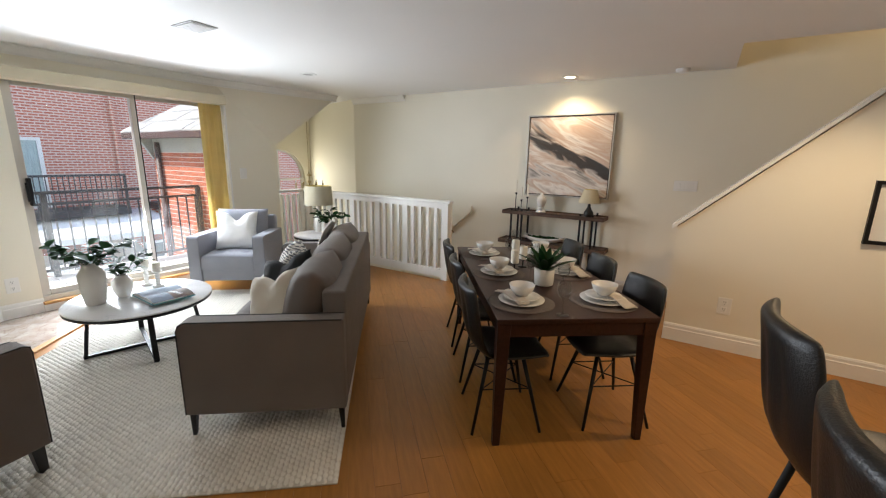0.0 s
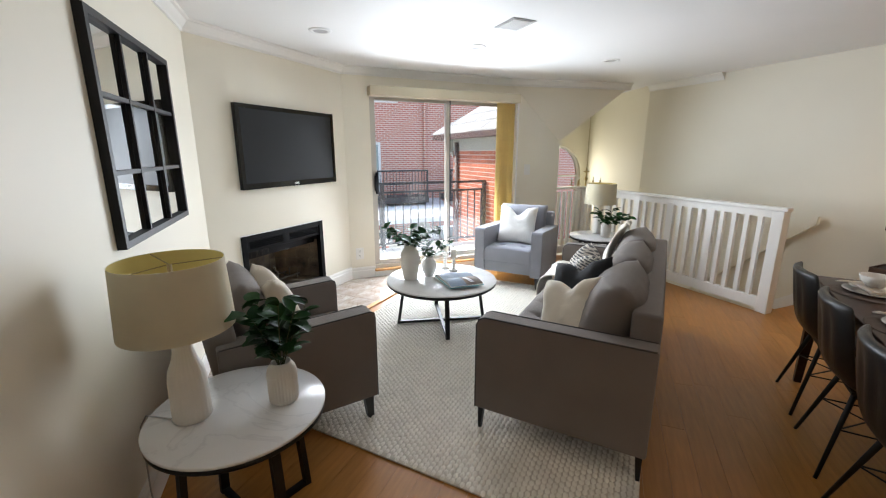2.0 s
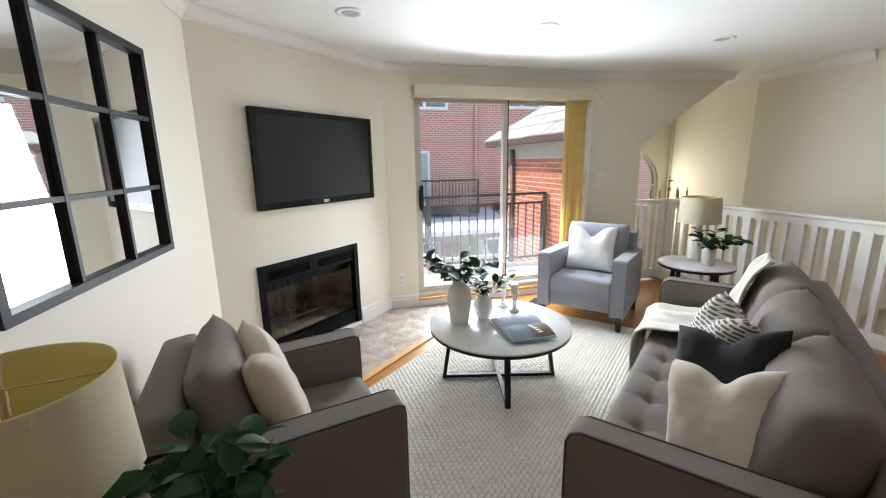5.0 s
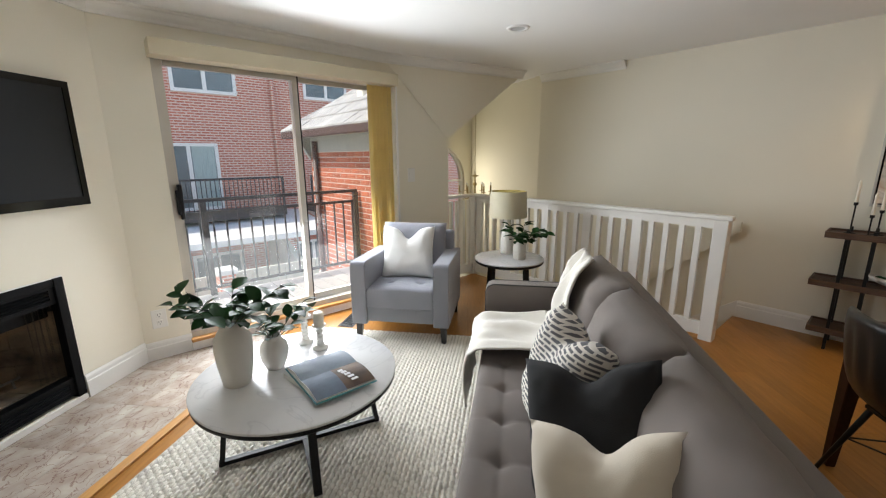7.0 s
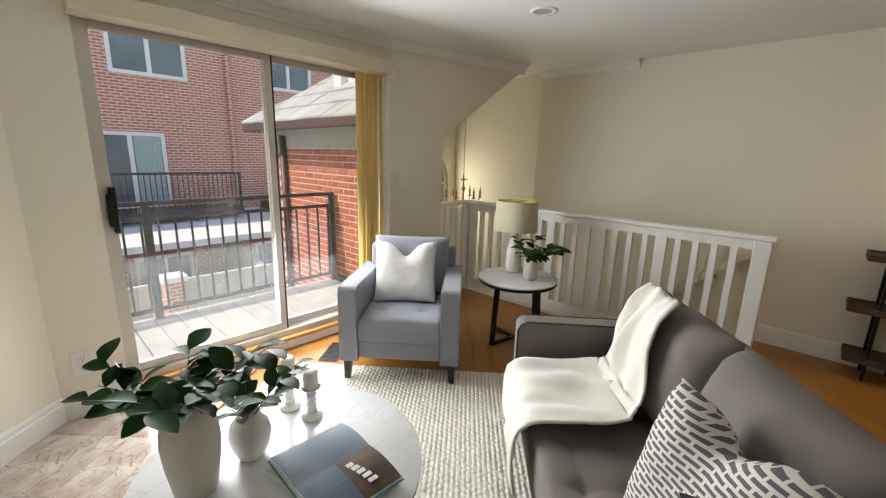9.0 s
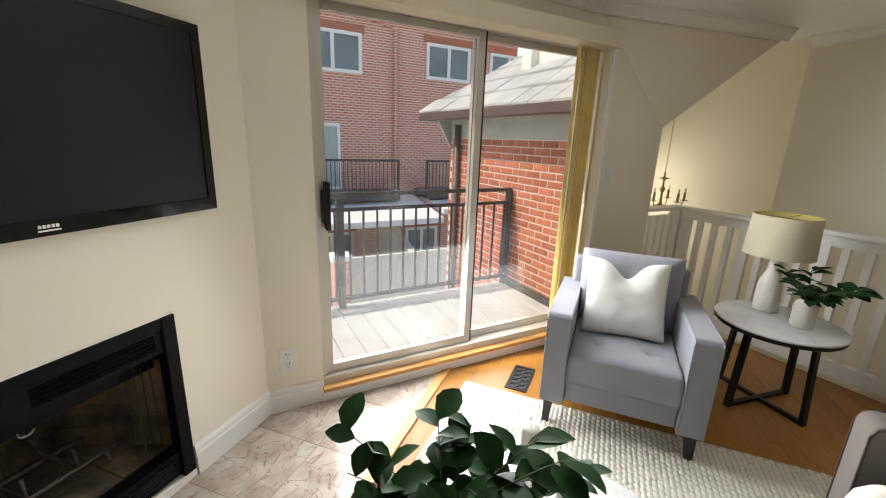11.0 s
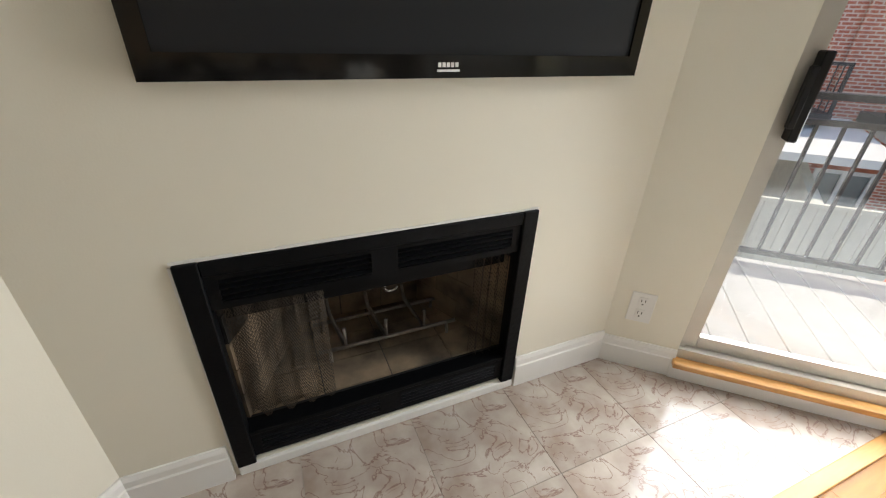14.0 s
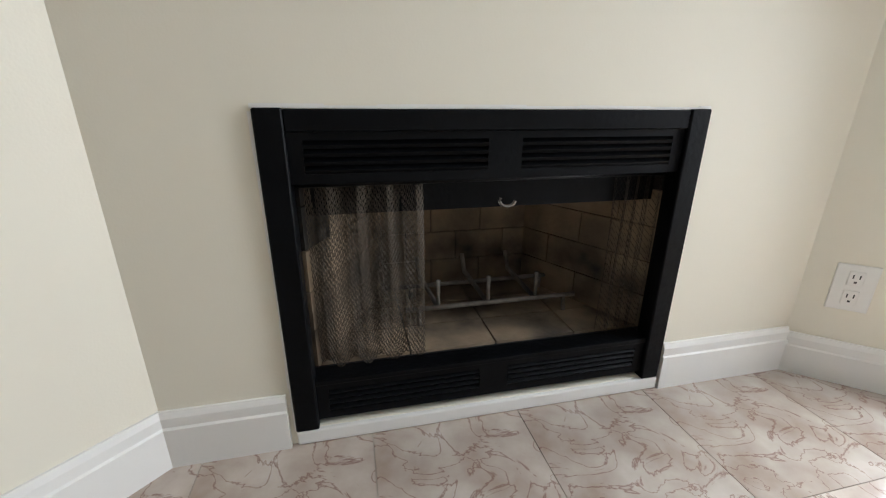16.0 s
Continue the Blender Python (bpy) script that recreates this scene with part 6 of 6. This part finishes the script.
def slab(name, poly, z0, z1, m, parent, centre):
    if len(poly) < 3:
        return None
    bm = bmesh.new()
    A = [bm.verts.new((x - centre[0], y - centre[1], z1)) for x, y in poly]
    B = [bm.verts.new((x - centre[0], y - centre[1], z0)) for x, y in poly]
    bm.faces.new(A)
    for i in range(len(poly)):
        j = (i + 1) % len(poly)
        bm.faces.new((A[i], B[i], B[j], A[j]))
    return put_mesh(name, bm, m, parent, pose(centre[0], centre[1], 0))


sn, cs = math.sin(radians(41.5)), math.cos(radians(41.5))
trim_c = (TR0.x * -sn + TR0.y * cs) - 0.055
PA = radians(45)
pc_, ps_ = math.cos(PA), math.sin(PA)
rr = random.Random(3)
PWD = 0.125
stuff_planks = []
n_parts = 0
bmS = bmesh.new()
for r in range(-50, 50):
    s = -6 + rr.uniform(-1, 0)
    while s < 7:
        L = rr.uniform(0.9, 1.7)
        a, b = s, s + L
        s += L
        corners = [(a + 0.0007, r * PWD + 0.0006), (b - 0.0007, r * PWD + 0.0006), (b - 0.0007, (r + 1) * PWD - 0.0006), (a + 0.0007, (r + 1) * PWD - 0.0006)]
        P = [(x * pc_ - y * ps_, x * ps_ + y * pc_) for x, y in corners]
        if max(p[0] for p in P) < -1.35 or min(p[0] for p in P) > AX or max(p[1] for p in P) < -4.4 or min(p[1] for p in P) > WY:
            continue
        for q in ((-1, 0, 1.35), (1, 0, AX - 0.001), (0, -1, 4.4), (0, 1, WY + 0.015), (-sn, cs, trim_c)):
            P = clip_poly(P, *q)
            if len(P) < 3:
                break
        if len(P) < 3:
            continue
        pieces = [P]
        if max(p[0] for p in P) > 3.90 and max(p[1] for p in P) > 0.95:
            pieces = [clip_poly(P, 1, 0, 3.90), clip_poly(clip_poly(P, -1, 0, -3.901), 0, 1, 0.95)]
        for P in pieces:
            if len(P) < 3:
                continue
            cx, cy = sum(p[0] for p in P) / len(P), sum(p[1] for p in P) / len(P)
            if n_parts < 290 and -2.9 < cy:
                ob = slab("plank", P, -0.005, 0.0, M_oak, FLOOR, (cx, cy))
                ang = Matrix.Rotation(PA, 4, 'Z')
                ob.data.transform(ang.inverted())
                ob.matrix_basis = pose(cx, cy, 0) @ ang
                n_parts += 1
            else:
                bmS.faces.new([bmS.verts.new((x, y, 0)) for x, y in P])
tagged(put_mesh("plank_field", bmS, M_oak, FLOOR), "honey oak planks", kind="stuff")

# hearth tiles, laid square to the window wall's diagonal
HEARTH = structure(new("hearth"), "polished beige rose marble hearth")
TS = 0.405
trim2 = TR0.x * -sn + TR0.y * cs
bm = bmesh.new()
hp = [(-1, -0.0), (4, 0), (4, WY), (-1, WY)]
def hearth_clip(P):
    for q in ((-1, 0, 0.97), (0, 1, WY), (sn, -cs, -trim2)):
        P = clip_poly(P, *q)
        if len(P) < 3:
            return []
    nx_, ny_ = -TVD.y, TVD.x
    return clip_poly(P, nx_, ny_, C1.x * nx_ + C1.y * ny_ + 0.01)
for i in range(-8, 12):
    for j in range(-8, 8):
        o0 = TVM @ Vector((0.19, 0, 0))
        P = []
        for a, b in ((0, 0), (1, 0), (1, 1), (0, 1)):
            u, v = (i + a) * TS + (0.0012 if a == 0 else -0.0012), (j + b) * TS + (0.0012 if b == 0 else -0.0012)
            P.append((o0.x + u * TVD.x - v * TVD.y, o0.y + u * TVD.y + v * TVD.x))
        P = hearth_clip(P)
        if len(P) >= 3:
            cx, cy = sum(p[0] for p in P) / len(P), sum(p[1] for p in P) / len(P)
            slab("tile", P, -0.004, 0.0025, M_tile, HEARTH, (cx, cy))
P = hearth_clip(hp)
slab("grout", P, -0.0055, -0.0005, M_grout, HEARTH, (0, 0))

# bricks of the annex wall beside the balcony
rr = random.Random(9)
bw_, bh_ = 0.215, 0.072
shapes = []
for k, L in enumerate((bw_, bw_ / 2)):
    bm = bmesh.new()
    add_box(bm, 0, 0.02, 0, L - 0.011, 0, bh_ - 0.011)
    bmesh.ops.bevel(bm, geom=[e for e in bm.edges if min(v.co.x for v in e.verts) < 0.001 and max(v.co.x for v in e.verts) < 0.001], offset=0.003, segments=1, affect='EDGES')
    me = bpy.data.meshes.new("brick")
    bmesh.ops.recalc_face_normals(bm, faces=bm.faces)
    bm.to_mesh(me)
    bm.free()
    me.materials.append(M_brick)
    shapes.append(me)
wallpart = nb.children[0]
bmB = bmesh.new()
cnt = 0
rows = int((BZ + 0.9) / bh_)
for r in range(rows):
    z = BZ - (r + 1) * bh_
    y = 3.79 - (bw_ / 2 if r % 2 else 0)
    while y < BY1 - 0.02:
        yy = max(y, 3.79)
        L = min(y + bw_, BY1) - yy
        if L > 0.05:
            if z > -0.1 and cnt < 295 and L > 0.2 and y < 6.0 and (y < 5.9):
                share("brick", shapes[0], wallpart, pose(BX + rr.uniform(-0.001, 0.0015), yy, z))
                cnt += 1
            else:
                vs = add_box(bmB, BX, BX + 0.02, yy, yy + L - 0.011, z, z + bh_ - 0.011)
        y += bw_
for r in range(rows):
    z = BZ - (r + 1) * bh_
    x = BX
    while x < 5:
        add_box(bmB, x + 0.0, x + bw_ - 0.011, BY1 - 0.005, BY1 + 0.012, z, z + bh_ - 0.011)
        x += bw_
tagged(put_mesh("brick_field", bmB, M_brick, wallpart), "orange red bricks", kind="stuff")
